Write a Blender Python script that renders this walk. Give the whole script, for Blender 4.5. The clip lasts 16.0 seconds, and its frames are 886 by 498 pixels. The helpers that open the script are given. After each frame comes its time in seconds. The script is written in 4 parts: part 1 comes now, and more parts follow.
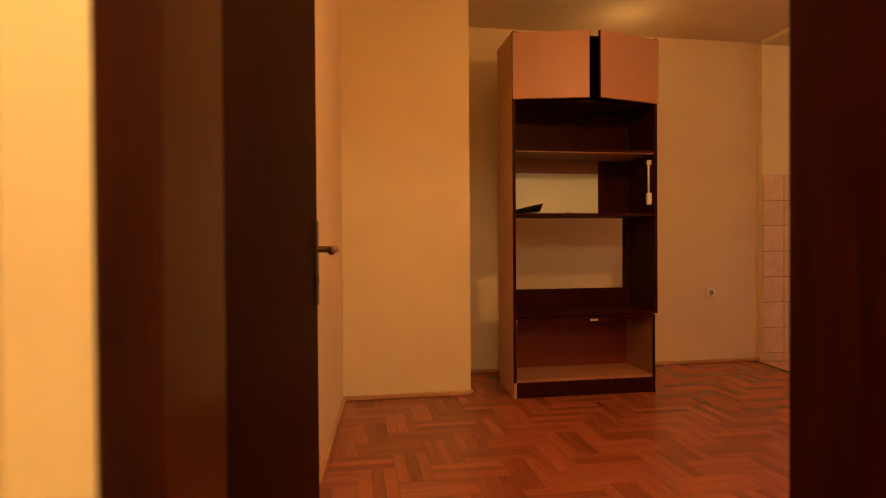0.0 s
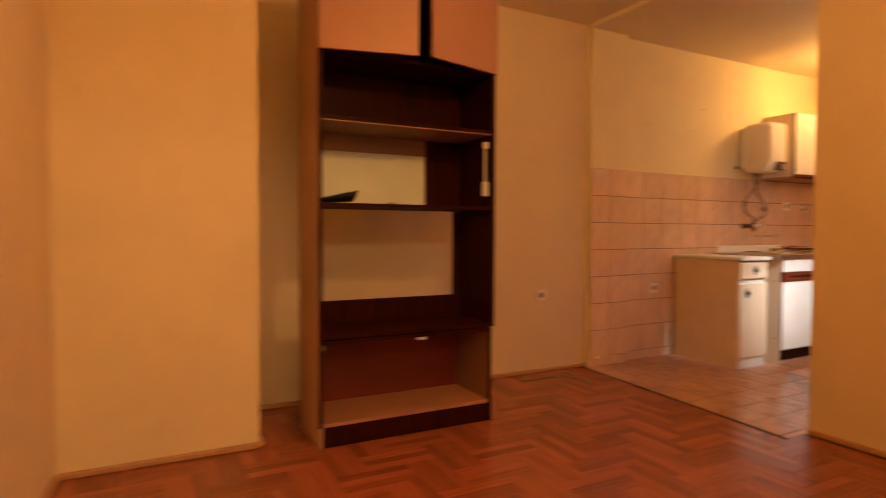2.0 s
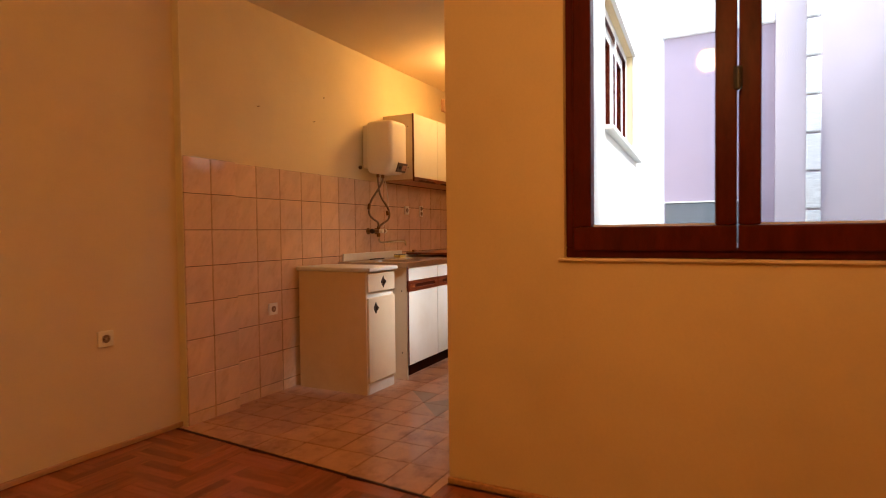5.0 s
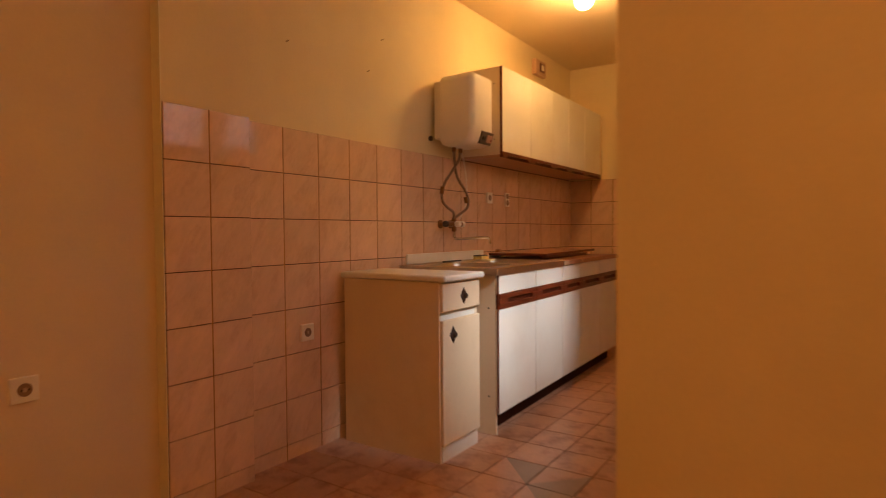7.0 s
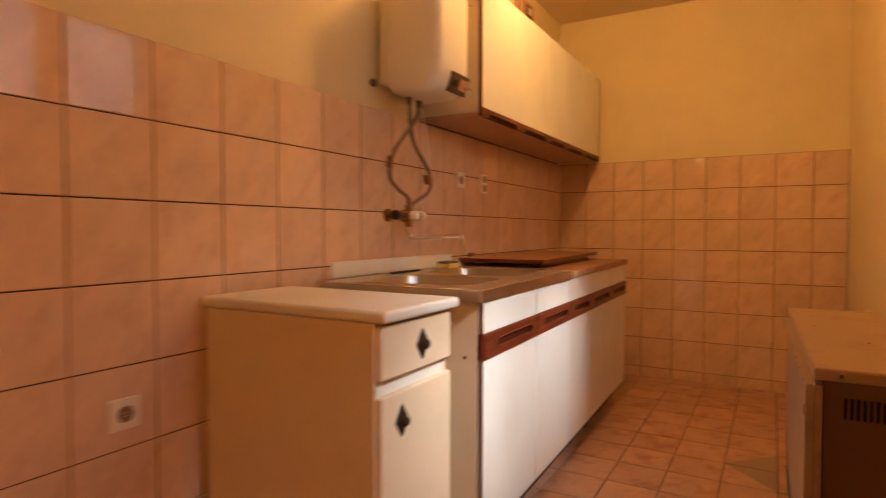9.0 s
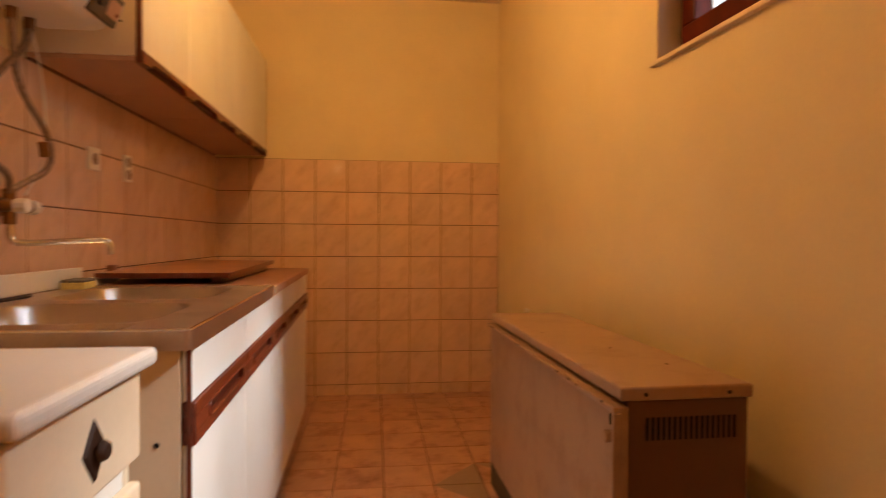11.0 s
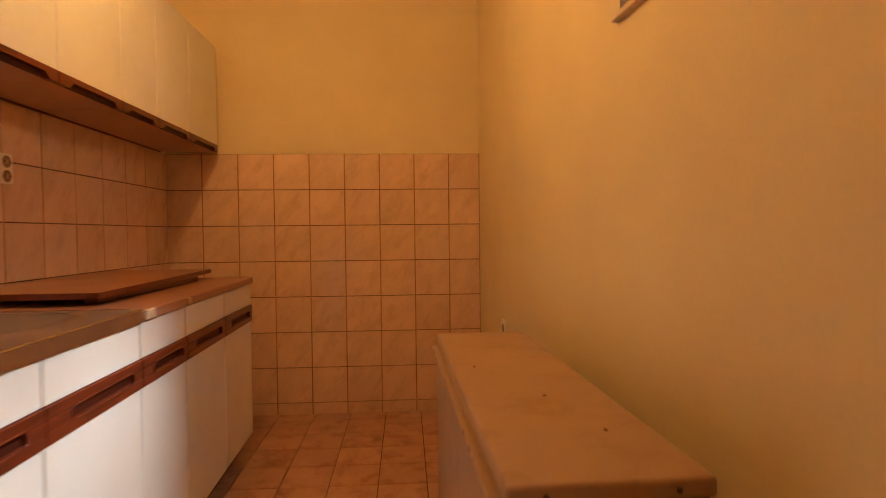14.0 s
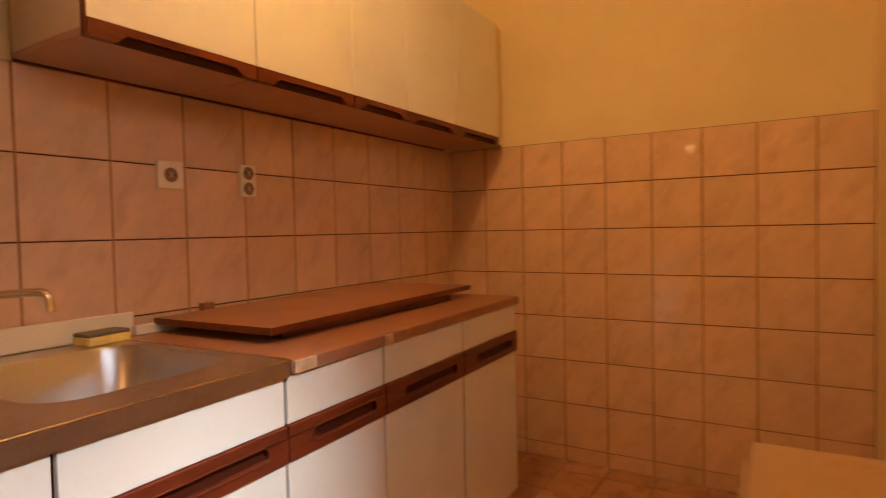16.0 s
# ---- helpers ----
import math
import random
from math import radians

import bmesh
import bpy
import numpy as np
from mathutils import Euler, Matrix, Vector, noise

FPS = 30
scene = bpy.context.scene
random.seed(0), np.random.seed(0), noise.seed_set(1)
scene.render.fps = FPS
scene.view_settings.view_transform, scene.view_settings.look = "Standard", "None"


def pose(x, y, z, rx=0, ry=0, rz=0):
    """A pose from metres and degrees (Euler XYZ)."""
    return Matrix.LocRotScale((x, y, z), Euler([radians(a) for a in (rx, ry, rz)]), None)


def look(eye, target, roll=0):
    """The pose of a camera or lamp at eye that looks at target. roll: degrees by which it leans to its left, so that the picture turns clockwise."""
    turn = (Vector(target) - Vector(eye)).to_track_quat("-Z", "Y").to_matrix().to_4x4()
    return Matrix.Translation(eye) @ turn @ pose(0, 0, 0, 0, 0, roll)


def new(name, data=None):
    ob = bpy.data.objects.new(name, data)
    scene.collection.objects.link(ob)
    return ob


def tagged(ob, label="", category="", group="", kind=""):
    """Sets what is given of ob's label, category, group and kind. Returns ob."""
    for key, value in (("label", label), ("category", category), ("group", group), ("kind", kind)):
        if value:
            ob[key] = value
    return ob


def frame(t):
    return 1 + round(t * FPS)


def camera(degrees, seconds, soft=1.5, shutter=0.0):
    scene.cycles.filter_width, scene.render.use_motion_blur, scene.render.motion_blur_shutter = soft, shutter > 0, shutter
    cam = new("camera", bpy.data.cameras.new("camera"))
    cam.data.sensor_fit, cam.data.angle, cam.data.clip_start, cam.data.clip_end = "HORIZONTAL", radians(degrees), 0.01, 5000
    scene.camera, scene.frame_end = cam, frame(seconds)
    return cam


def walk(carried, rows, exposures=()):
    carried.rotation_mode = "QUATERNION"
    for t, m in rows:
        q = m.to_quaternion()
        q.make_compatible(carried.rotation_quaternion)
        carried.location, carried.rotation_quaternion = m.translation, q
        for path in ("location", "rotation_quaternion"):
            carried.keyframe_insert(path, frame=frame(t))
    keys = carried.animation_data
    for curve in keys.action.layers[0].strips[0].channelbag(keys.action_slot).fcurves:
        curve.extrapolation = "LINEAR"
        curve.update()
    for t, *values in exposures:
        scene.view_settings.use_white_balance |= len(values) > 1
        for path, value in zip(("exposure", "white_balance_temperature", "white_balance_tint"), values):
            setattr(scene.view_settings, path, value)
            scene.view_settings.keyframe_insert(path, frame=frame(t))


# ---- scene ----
cam = camera(75.0, 16.0, soft=1.05, shutter=0.85)
PATH = [
    (0, (-3.36, -4.326, 1.003), (-3.04, -2.352, 0.98), -0.4),
    (0.5, (-3.288, -4.106, 1.014), (-2.984, -2.13, 0.988), -0.4),
    (1, (-3.249, -3.836, 1.012), (-2.881, -1.871, 0.977), -0.3),
    (1.5, (-3.172, -3.671, 1.012), (-2.504, -1.786, 0.976), -0.2),
    (2, (-3.08, -3.469, 1.049), (-2.151, -1.699, 0.988), 0.2),
    (2.5, (-2.893, -3.354, 1.057), (-1.663, -1.777, 1.013), 0.3),
    (3, (-2.791, -3.212, 1.044), (-1.35, -1.826, 1.012), 0.5),
    (3.5, (-2.756, -3.089, 1.068), (-1.076, -2.005, 1.047), 0.7),
    (3.7, (-2.728, -3.055, 1.072), (-0.979, -2.085, 1.05), 0.6),
    (5.8, (-1.859, -2.627, 1.096), (-0.08, -1.714, 1.035), -0.8),
    (6, (-1.776, -2.55, 1.084), (-0.003, -1.627, 1.022), -0.7),
    (6.5, (-1.47, -2.293, 1.058), (0.27, -1.307, 1.005), -0.2),
    (7, (-1.195, -2.079, 1.054), (0.469, -0.971, 0.997), -0.4),
    (7.5, (-0.918, -1.859, 1.07), (0.734, -0.733, 1.011), -0.3),
    (8, (-0.671, -1.669, 1.053), (1.014, -0.593, 0.989), 0.1),
    (8.5, (-0.413, -1.542, 1.062), (1.274, -0.47, 0.993), 0.1),
    (9, (-0.121, -1.421, 1.045), (1.615, -0.431, 0.98), 0.1),
    (9.5, (0.077, -1.303, 1.036), (1.961, -0.635, 0.967), 0.3),
    (10, (0.263, -1.182, 0.986), (2.23, -0.829, 0.925), 0.3),
    (12.3, (0.37, -0.921, 1.093), (2.255, -1.588, 1.055), -0.1),
    (12.5, (0.368, -0.939, 1.09), (2.25, -1.615, 1.047), -0.2),
    (13, (0.438, -1.098, 1.071), (2.353, -1.674, 1.027), -0.4),
    (13.5, (0.54, -1.24, 1.061), (2.524, -1.486, 1.019), -0.5),
    (14, (0.727, -1.38, 1.068), (2.722, -1.509, 1.013), -0.6),
    (14.5, (0.947, -1.52, 1.07), (2.945, -1.45, 1.023), -0.9),
    (15, (1.191, -1.535, 1.083), (3.15, -1.137, 1.023), -0.9),
    (15.5, (1.383, -1.525, 1.104), (3.228, -0.753, 1.04), -1.2),
    (16, (1.496, -1.545, 1.129), (3.211, -0.517, 1.064), -1.2),
]
walk(cam, [(t, look(eye, target, roll)) for t, eye, target, roll in PATH], [(0, 2.3), (2.5, 2.45), (3.7, 2.3), (5.8, 1.9), (7.2, 1.85), (8.5, 2.3), (10.0, 2.2), (12.5, 2.18), (14.5, 2.15), (16.0, 2.25)])


# ---- world, sun, large lights ----
world = bpy.data.worlds.new("world")
scene.world = world
world.use_nodes = True
wn = world.node_tree
sky = wn.nodes.new("ShaderNodeTexSky")
sky.sky_type = "NISHITA"
sky.sun_disc = False
sky.sun_elevation = radians(44.5)
sky.sun_rotation = radians(199)
wn.links.new(sky.outputs[0], wn.nodes["Background"].inputs[0])
wn.nodes["Background"].inputs[1].default_value = 0.15


def lamp(name, kind, where, energy, color, size=0.05):
    data = bpy.data.lights.new(name, kind)
    data.energy, data.color = energy, color
    if kind == "POINT":
        data.shadow_soft_size = size
    ob = new(name, data)
    ob.location = where
    return ob


sun = lamp("sun", "SUN", (2, -3, 8), 1.7, (0.94, 0.97, 1.0))
sun.data.angle = radians(18)
SUN_WAY = Vector((0.20, 1.0, -1.02)).normalized()
sun.rotation_euler = SUN_WAY.to_track_quat("-Z", "Y").to_euler()
WARM = (1.0, 0.515, 0.16)
lamp("lamp_room", "POINT", (-1.95, -2.65, 2.22), 9.0, (1.0, 0.47, 0.14), 0.07)
lamp("lamp_kitchen", "POINT", (2.42, -0.77, 2.42), 5.3, WARM, 0.06)
lamp("lamp_hall", "POINT", (-3.33, -4.70, 2.20), 11, (1.0, 0.72, 0.38), 0.08)
lamp("lamp_dresser_top", "POINT", (-1.375, -0.43, 2.357), 0.35, WARM, 0.009)


# ---- materials ----
def material(name, color, rough=0.6, metal=0.0, spread=0.12, scale=6.0, fine=60.0, bump=0.15, stretch=(1, 1, 1), dark=None, amount=0.0, spots=1.5, vary=0.0, coat=0.0, spec=0.5, turn=None):
    """A procedural surface: large soft variation, fine grain in colour and relief, stains of colour dark, and change from piece to piece."""
    m = bpy.data.materials.new(name)
    m.use_nodes = True
    nt = m.node_tree
    n, l = nt.nodes, nt.links
    b = n["Principled BSDF"]
    b.inputs["Roughness"].default_value = rough
    b.inputs["Metallic"].default_value = metal
    b.inputs["Specular IOR Level"].default_value = spec
    if coat:
        b.inputs["Coat Weight"].default_value = coat
        b.inputs["Coat Roughness"].default_value = 0.12
    tc = n.new("ShaderNodeTexCoord")
    mp = n.new("ShaderNodeMapping")
    mp.inputs["Scale"].default_value = stretch
    if turn:
        mp.vector_type = "TEXTURE"
        mp.inputs["Rotation"].default_value = [radians(a) for a in turn]
    l.new(tc.outputs["Object"], mp.inputs[0])
    at = mp.outputs[0]
    if vary:
        info = n.new("ShaderNodeObjectInfo")
        geo = n.new("ShaderNodeNewGeometry")
        rnd = n.new("ShaderNodeMath")
        rnd.operation = "ADD"
        l.new(info.outputs["Random"], rnd.inputs[0])
        l.new(geo.outputs["Random Per Island"], rnd.inputs[1])
        off = n.new("ShaderNodeVectorMath")
        off.operation = "MULTIPLY_ADD"
        l.new(rnd.outputs[0], off.inputs[0])
        off.inputs[1].default_value = (17, 31, 23)
        l.new(at, off.inputs[2])
        at = off.outputs[0]
    big = n.new("ShaderNodeTexNoise")
    big.inputs["Scale"].default_value = scale
    big.inputs["Detail"].default_value = 5
    l.new(at, big.inputs["Vector"])
    small = n.new("ShaderNodeTexNoise")
    small.inputs["Scale"].default_value = fine
    small.inputs["Detail"].default_value = 4
    l.new(at, small.inputs["Vector"])
    mix = n.new("ShaderNodeMath")
    mix.operation = "MULTIPLY_ADD"
    l.new(small.outputs[0], mix.inputs[0])
    mix.inputs[1].default_value = 0.45
    l.new(big.outputs[0], mix.inputs[2])
    ramp = n.new("ShaderNodeMapRange")
    ramp.inputs[1].default_value, ramp.inputs[2].default_value = 0.45, 1.0
    ramp.inputs[3].default_value, ramp.inputs[4].default_value = 1 - spread, 1 + spread
    l.new(mix.outputs[0], ramp.inputs[0])
    val = ramp.outputs[0]
    if vary:
        fr = n.new("ShaderNodeMath")
        fr.operation = "FRACT"
        l.new(rnd.outputs[0], fr.inputs[0])
        mr = n.new("ShaderNodeMapRange")
        mr.inputs[3].default_value, mr.inputs[4].default_value = 1 - vary, 1 + vary
        l.new(fr.outputs[0], mr.inputs[0])
        mu = n.new("ShaderNodeMath")
        mu.operation = "MULTIPLY"
        l.new(val, mu.inputs[0])
        l.new(mr.outputs[0], mu.inputs[1])
        val = mu.outputs[0]
    base = n.new("ShaderNodeRGB")
    base.outputs[0].default_value = (*color, 1)
    col = base.outputs[0]
    if dark:
        st = n.new("ShaderNodeTexNoise")
        st.inputs["Scale"].default_value = spots
        st.inputs["Detail"].default_value = 7
        st.inputs["Roughness"].default_value = 0.65
        l.new(at, st.inputs["Vector"])
        sr = n.new("ShaderNodeMapRange")
        sr.inputs[1].default_value, sr.inputs[2].default_value = 0.5, 0.72
        sr.inputs[4].default_value = amount
        l.new(st.outputs[0], sr.inputs[0])
        mc = n.new("ShaderNodeMix")
        mc.data_type = "RGBA"
        l.new(sr.outputs[0], mc.inputs[0])
        l.new(col, mc.inputs[6])
        mc.inputs[7].default_value = (*dark, 1)
        col = mc.outputs[2]
    sc = n.new("ShaderNodeVectorMath")
    sc.operation = "SCALE"
    l.new(col, sc.inputs[0])
    l.new(val, sc.inputs[3])
    l.new(sc.outputs[0], b.inputs["Base Color"])
    if bump:
        bp = n.new("ShaderNodeBump")
        bp.inputs["Strength"].default_value = bump
        bp.inputs["Distance"].default_value = 0.004
        l.new(mix.outputs[0], bp.inputs["Height"])
        l.new(bp.outputs[0], b.inputs["Normal"])
    return m


def glow(name, color, strength):
    m = bpy.data.materials.new(name)
    m.use_nodes = True
    b = m.node_tree.nodes["Principled BSDF"]
    b.inputs["Base Color"].default_value = (0.8, 0.8, 0.8, 1)
    b.inputs["Emission Color"].default_value = (*color, 1)
    b.inputs["Emission Strength"].default_value = strength
    return m


M_WALL = material("wall_paint", (0.78, 0.63, 0.37), 0.75, spread=0.05, scale=2.5, fine=90, bump=0.12, dark=(0.66, 0.49, 0.26), amount=0.3, spots=1.1)
M_WALLP = material("wall_paint_pale", (0.76, 0.60, 0.39), 0.75, spread=0.05, scale=2.5, fine=90, bump=0.12, dark=(0.62, 0.44, 0.26), amount=0.3, spots=1.3)
M_CEIL = material("ceiling_paint", (0.72, 0.60, 0.42), 0.85, spread=0.05, scale=1.5, fine=70, bump=0.1)
# wall plaster made paler: lamp light on west-facing edges put into the colour
M_EDGE_LIT = material("lit_edge_plaster", (0.84, 0.74, 0.48), 0.7, spread=0.05, bump=0.1)
M_GROUT = material("grout", (0.060, 0.011, 0.005), 0.9, spread=0.2, scale=12, fine=200)
M_GROUTV = material("grout_pale", (0.40, 0.20, 0.070), 0.9, spread=0.35, scale=9, fine=150, dark=(0.10, 0.03, 0.012), amount=0.9, spots=2.2)
M_FGROUT = material("floor_grout", (0.075, 0.017, 0.008), 0.9, spread=0.25, scale=12, fine=200)
M_TILE = material("wall_tile", (0.75, 0.512, 0.352), 0.07, spread=0.09, scale=9, fine=45, bump=0.02, stretch=(0.7, 0.7, 1.5), turn=(0, 32, 0), dark=(0.54, 0.30, 0.185), amount=0.48, spots=12, vary=0.05)
M_FTILE = material("floor_tile", (0.50, 0.27, 0.172), 0.28, spread=0.16, scale=9, fine=60, bump=0.04, dark=(0.24, 0.085, 0.04), amount=1.0, spots=8, vary=0.07)
M_FTILED = material("floor_tile_grey", (0.30, 0.20, 0.14), 0.32, spread=0.14, scale=7, fine=60, bump=0.04, vary=0.05)
M_OAK = material("parquet", (0.31, 0.083, 0.034), 0.24, spread=0.26, scale=4, fine=30, bump=0.05, stretch=(1.5, 16, 1.5), vary=0.26, dark=(0.17, 0.036, 0.014), amount=0.4, spots=2.0)
M_OAKY = material("parquet_cross", (0.31, 0.083, 0.034), 0.24, spread=0.26, scale=4, fine=30, bump=0.05, stretch=(16, 1.5, 1.5), vary=0.26, dark=(0.17, 0.036, 0.014), amount=0.4, spots=2.0)
M_SUB = material("parquet_joint", (0.08, 0.025, 0.012), 0.8)
M_BOARD = material("baseboard_wood", (0.50, 0.26, 0.12), 0.45, spread=0.2, scale=5, fine=40, stretch=(2, 12, 12))
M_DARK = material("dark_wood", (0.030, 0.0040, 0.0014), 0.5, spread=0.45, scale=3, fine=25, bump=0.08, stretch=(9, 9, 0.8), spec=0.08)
M_DOOR = material("door_veneer", (0.018, 0.0024, 0.0007), 0.55, spread=0.5, scale=3, fine=25, bump=0.06, stretch=(9, 9, 0.7), spec=0.04)
M_JAMB = material("door_lining_lacquer", (0.030, 0.0040, 0.0014), 0.30, spread=0.5, scale=3, fine=25, bump=0.12, stretch=(9, 9, 0.8), spec=0.14)
M_WFRAME = material("window_wood", (0.085, 0.010, 0.003), 0.35, spread=0.35, scale=4, fine=30, bump=0.06, stretch=(6, 6, 1.2), spec=0.12)
M_STRIP = material("handle_strip_wood", (0.125, 0.022, 0.007), 0.34, spread=0.45, scale=4, fine=30, bump=0.06, stretch=(1.5, 9, 9))
M_PINK = material("cabinet_laminate", (0.44, 0.22, 0.145), 0.45, spread=0.06, scale=3, fine=120, bump=0.03, dark=(0.30, 0.13, 0.08), amount=0.3, spots=3)
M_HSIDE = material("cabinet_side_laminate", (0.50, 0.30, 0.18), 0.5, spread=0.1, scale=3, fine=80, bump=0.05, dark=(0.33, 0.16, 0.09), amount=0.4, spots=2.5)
M_UNDER = material("shelf_underside_board", (0.27, 0.115, 0.052), 0.5, spread=0.12, scale=4, fine=60)
M_HBOT = material("dresser_bottom_board", (0.40, 0.18, 0.085), 0.5, spread=0.1, scale=4, fine=80)
M_MAR = material("cabinet_inside_board", (0.17, 0.020, 0.006), 0.5, spread=0.12, scale=4, fine=60)
M_SHELF = material("pale_shelf_board", (0.50, 0.28, 0.18), 0.5, spread=0.08, scale=4, fine=90)
M_WHITE = material("white_laminate", (0.76, 0.73, 0.66), 0.32, spread=0.04, scale=3, fine=100, bump=0.02, dark=(0.55, 0.40, 0.26), amount=0.18, spots=4)
M_CREAM = material("cream_paint", (0.76, 0.61, 0.42), 0.42, spread=0.05, scale=3, fine=90, bump=0.03, dark=(0.48, 0.32, 0.18), amount=0.3, spots=3)
M_CHIP = material("worktop_board", (0.31, 0.135, 0.072), 0.40, spread=0.15, scale=5, fine=140, bump=0.05, dark=(0.13, 0.045, 0.02), amount=0.5, spots=4)
M_CHIPEDGE = material("chipboard_edge", (0.52, 0.34, 0.20), 0.8, spread=0.35, scale=30, fine=220, bump=0.4)
M_STEEL = material("stainless_steel", (0.56, 0.47, 0.41), 0.33, metal=1.0, spread=0.15, scale=4, fine=160, bump=0.03, dark=(0.26, 0.17, 0.11), amount=0.5, spots=6)
# strip wood darkened to paint shade in grip recesses; also colours the rust chips
M_STRIPD = material("recess_shade_and_rust", (0.055, 0.010, 0.004), 0.5, spread=0.4, scale=6, fine=40, stretch=(1.5, 9, 9), spec=0.2)
M_BOWL = material("brushed_steel_bowl", (0.52, 0.50, 0.48), 0.30, metal=1.0, spread=0.12, scale=5, fine=200, bump=0.03, dark=(0.26, 0.22, 0.19), amount=0.4, spots=5)
M_CHROME = material("chrome", (0.70, 0.66, 0.60), 0.15, metal=1.0, spread=0.08)
M_BRASS = material("dull_brass", (0.22, 0.11, 0.045), 0.3, metal=1.0, spread=0.2)
M_KNOB = material("dark_bronze", (0.035, 0.014, 0.007), 0.6, spread=0.25, spec=0.25)
M_BLACK = material("black_metal", (0.02, 0.012, 0.01), 0.4, spread=0.2)
M_RED = material("red_plastic", (0.55, 0.07, 0.02), 0.35, spread=0.05, bump=0.02)
M_FACING = material("weathered_paint", (0.78, 0.75, 0.72), 0.8, spread=0.15)
M_RECESS_SHADE = material("socket_recess_shade", (0.24, 0.14, 0.085), 0.5)
M_INSERT = material("socket_insert", (0.42, 0.30, 0.20), 0.5)
M_SLOT = material("slot_black", (0.008, 0.004, 0.003), 0.9)
M_PLASTIC = material("white_plastic", (0.84, 0.77, 0.65), 0.35, spread=0.03, bump=0.02)
M_GREYP = material("grey_plastic", (0.10, 0.065, 0.045), 0.4)
M_HOSE = material("braided_hose", (0.25, 0.165, 0.11), 0.45, metal=0.6, spread=0.4, scale=120, fine=300, bump=0.5)
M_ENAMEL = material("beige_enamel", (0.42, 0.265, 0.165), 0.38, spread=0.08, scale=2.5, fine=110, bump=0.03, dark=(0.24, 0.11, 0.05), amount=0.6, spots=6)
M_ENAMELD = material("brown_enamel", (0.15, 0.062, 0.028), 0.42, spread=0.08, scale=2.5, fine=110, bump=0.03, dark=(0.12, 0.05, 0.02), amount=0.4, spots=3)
M_RUBBER = material("sponge_foam", (0.72, 0.60, 0.20), 0.9, spread=0.2, scale=40, fine=200, bump=0.5)
M_SCOUR = material("scouring_pad", (0.16, 0.14, 0.12), 0.95, spread=0.3, scale=80, fine=300, bump=0.6)
M_GREEN = material("pale_greenish_board", (0.72, 0.74, 0.56), 0.6, spread=0.06, scale=4, fine=60)
M_OUTW = material("white_render", (0.80, 0.80, 0.77), 0.9, spread=0.06, scale=3, fine=60, bump=0.2)
M_LAV = material("lavender_render", (0.38, 0.31, 0.38), 0.9, spread=0.05, scale=2, fine=60, bump=0.2)
M_LAVP = material("pale_pink_render", (0.54, 0.47, 0.51), 0.9, spread=0.05, scale=2, fine=60, bump=0.2)
M_GREYBOX = material("grey_metal_cover", (0.15, 0.17, 0.19), 0.6, spread=0.15, scale=5, fine=50)
M_GREYRIB = material("grey_cladding", (0.70, 0.71, 0.71), 0.7, spread=0.2, scale=9, fine=60, stretch=(1, 1, 8))
M_PAVE = material("concrete_ground", (0.36, 0.35, 0.33), 0.9, spread=0.15)
M_BULB = glow("bulb_glass", (1.0, 0.62, 0.22), 14.0)


def glass(name):
    m = bpy.data.materials.new(name)
    m.use_nodes = True
    n, l = m.node_tree.nodes, m.node_tree.links
    out = n["Material Output"]
    tr = n.new("ShaderNodeBsdfTransparent")
    gl = n.new("ShaderNodeBsdfGlossy")
    gl.inputs["Roughness"].default_value = 0.03
    lw = n.new("ShaderNodeLayerWeight")
    lw.inputs[0].default_value = 0.5
    fr = n.new("ShaderNodeMapRange")
    fr.inputs[1].default_value, fr.inputs[2].default_value = 0.35, 1.0
    fr.inputs[3].default_value, fr.inputs[4].default_value = 0.015, 0.4
    l.new(lw.outputs["Facing"], fr.inputs[0])
    mx = n.new("ShaderNodeMixShader")
    l.new(fr.outputs[0], mx.inputs[0])
    l.new(tr.outputs[0], mx.inputs[1])
    l.new(gl.outputs[0], mx.inputs[2])
    l.new(mx.outputs[0], out.inputs[0])
    return m


M_GLASS = glass("window_glass")


# ---- builders ----
def box(x0, x1, y0, y1, z0, z1, bevel=0.0, seg=1, bm=None):
    """A box between the given planes, with its edges bevelled, added to bm."""
    own = bmesh.new()
    bmesh.ops.create_cube(own, size=1)
    for v in own.verts:
        v.co = ((x0 + x1) / 2 + v.co.x * (x1 - x0), (y0 + y1) / 2 + v.co.y * (y1 - y0), (z0 + z1) / 2 + v.co.z * (z1 - z0))
    if bevel:
        bmesh.ops.bevel(own, geom=own.edges[:], offset=bevel, segments=seg, profile=0.5, affect="EDGES")
    if bm is None:
        return own
    return join(bm, own)


def join(bm, other):
    me = bpy.data.meshes.new("tmp")
    other.to_mesh(me)
    other.free()
    bm.from_mesh(me)
    bpy.data.meshes.remove(me)
    return bm


def cyl(p, q, r, n=16, r2=None, bm=None, bevel=0.0):
    """A rod from p to q."""
    own = bmesh.new()
    p, q = Vector(p), Vector(q)
    bmesh.ops.create_cone(own, cap_ends=True, segments=n, radius1=r, radius2=r if r2 is None else r2, depth=(q - p).length)
    if bevel:
        bmesh.ops.bevel(own, geom=[e for e in own.edges if len(e.link_faces) == 2 and e.calc_face_angle() > 1], offset=bevel, segments=2, profile=0.5, affect="EDGES")
    bmesh.ops.transform(own, matrix=Matrix.Translation((p + q) / 2) @ (q - p).to_track_quat("Z", "Y").to_matrix().to_4x4(), verts=own.verts)
    return own if bm is None else join(bm, own)


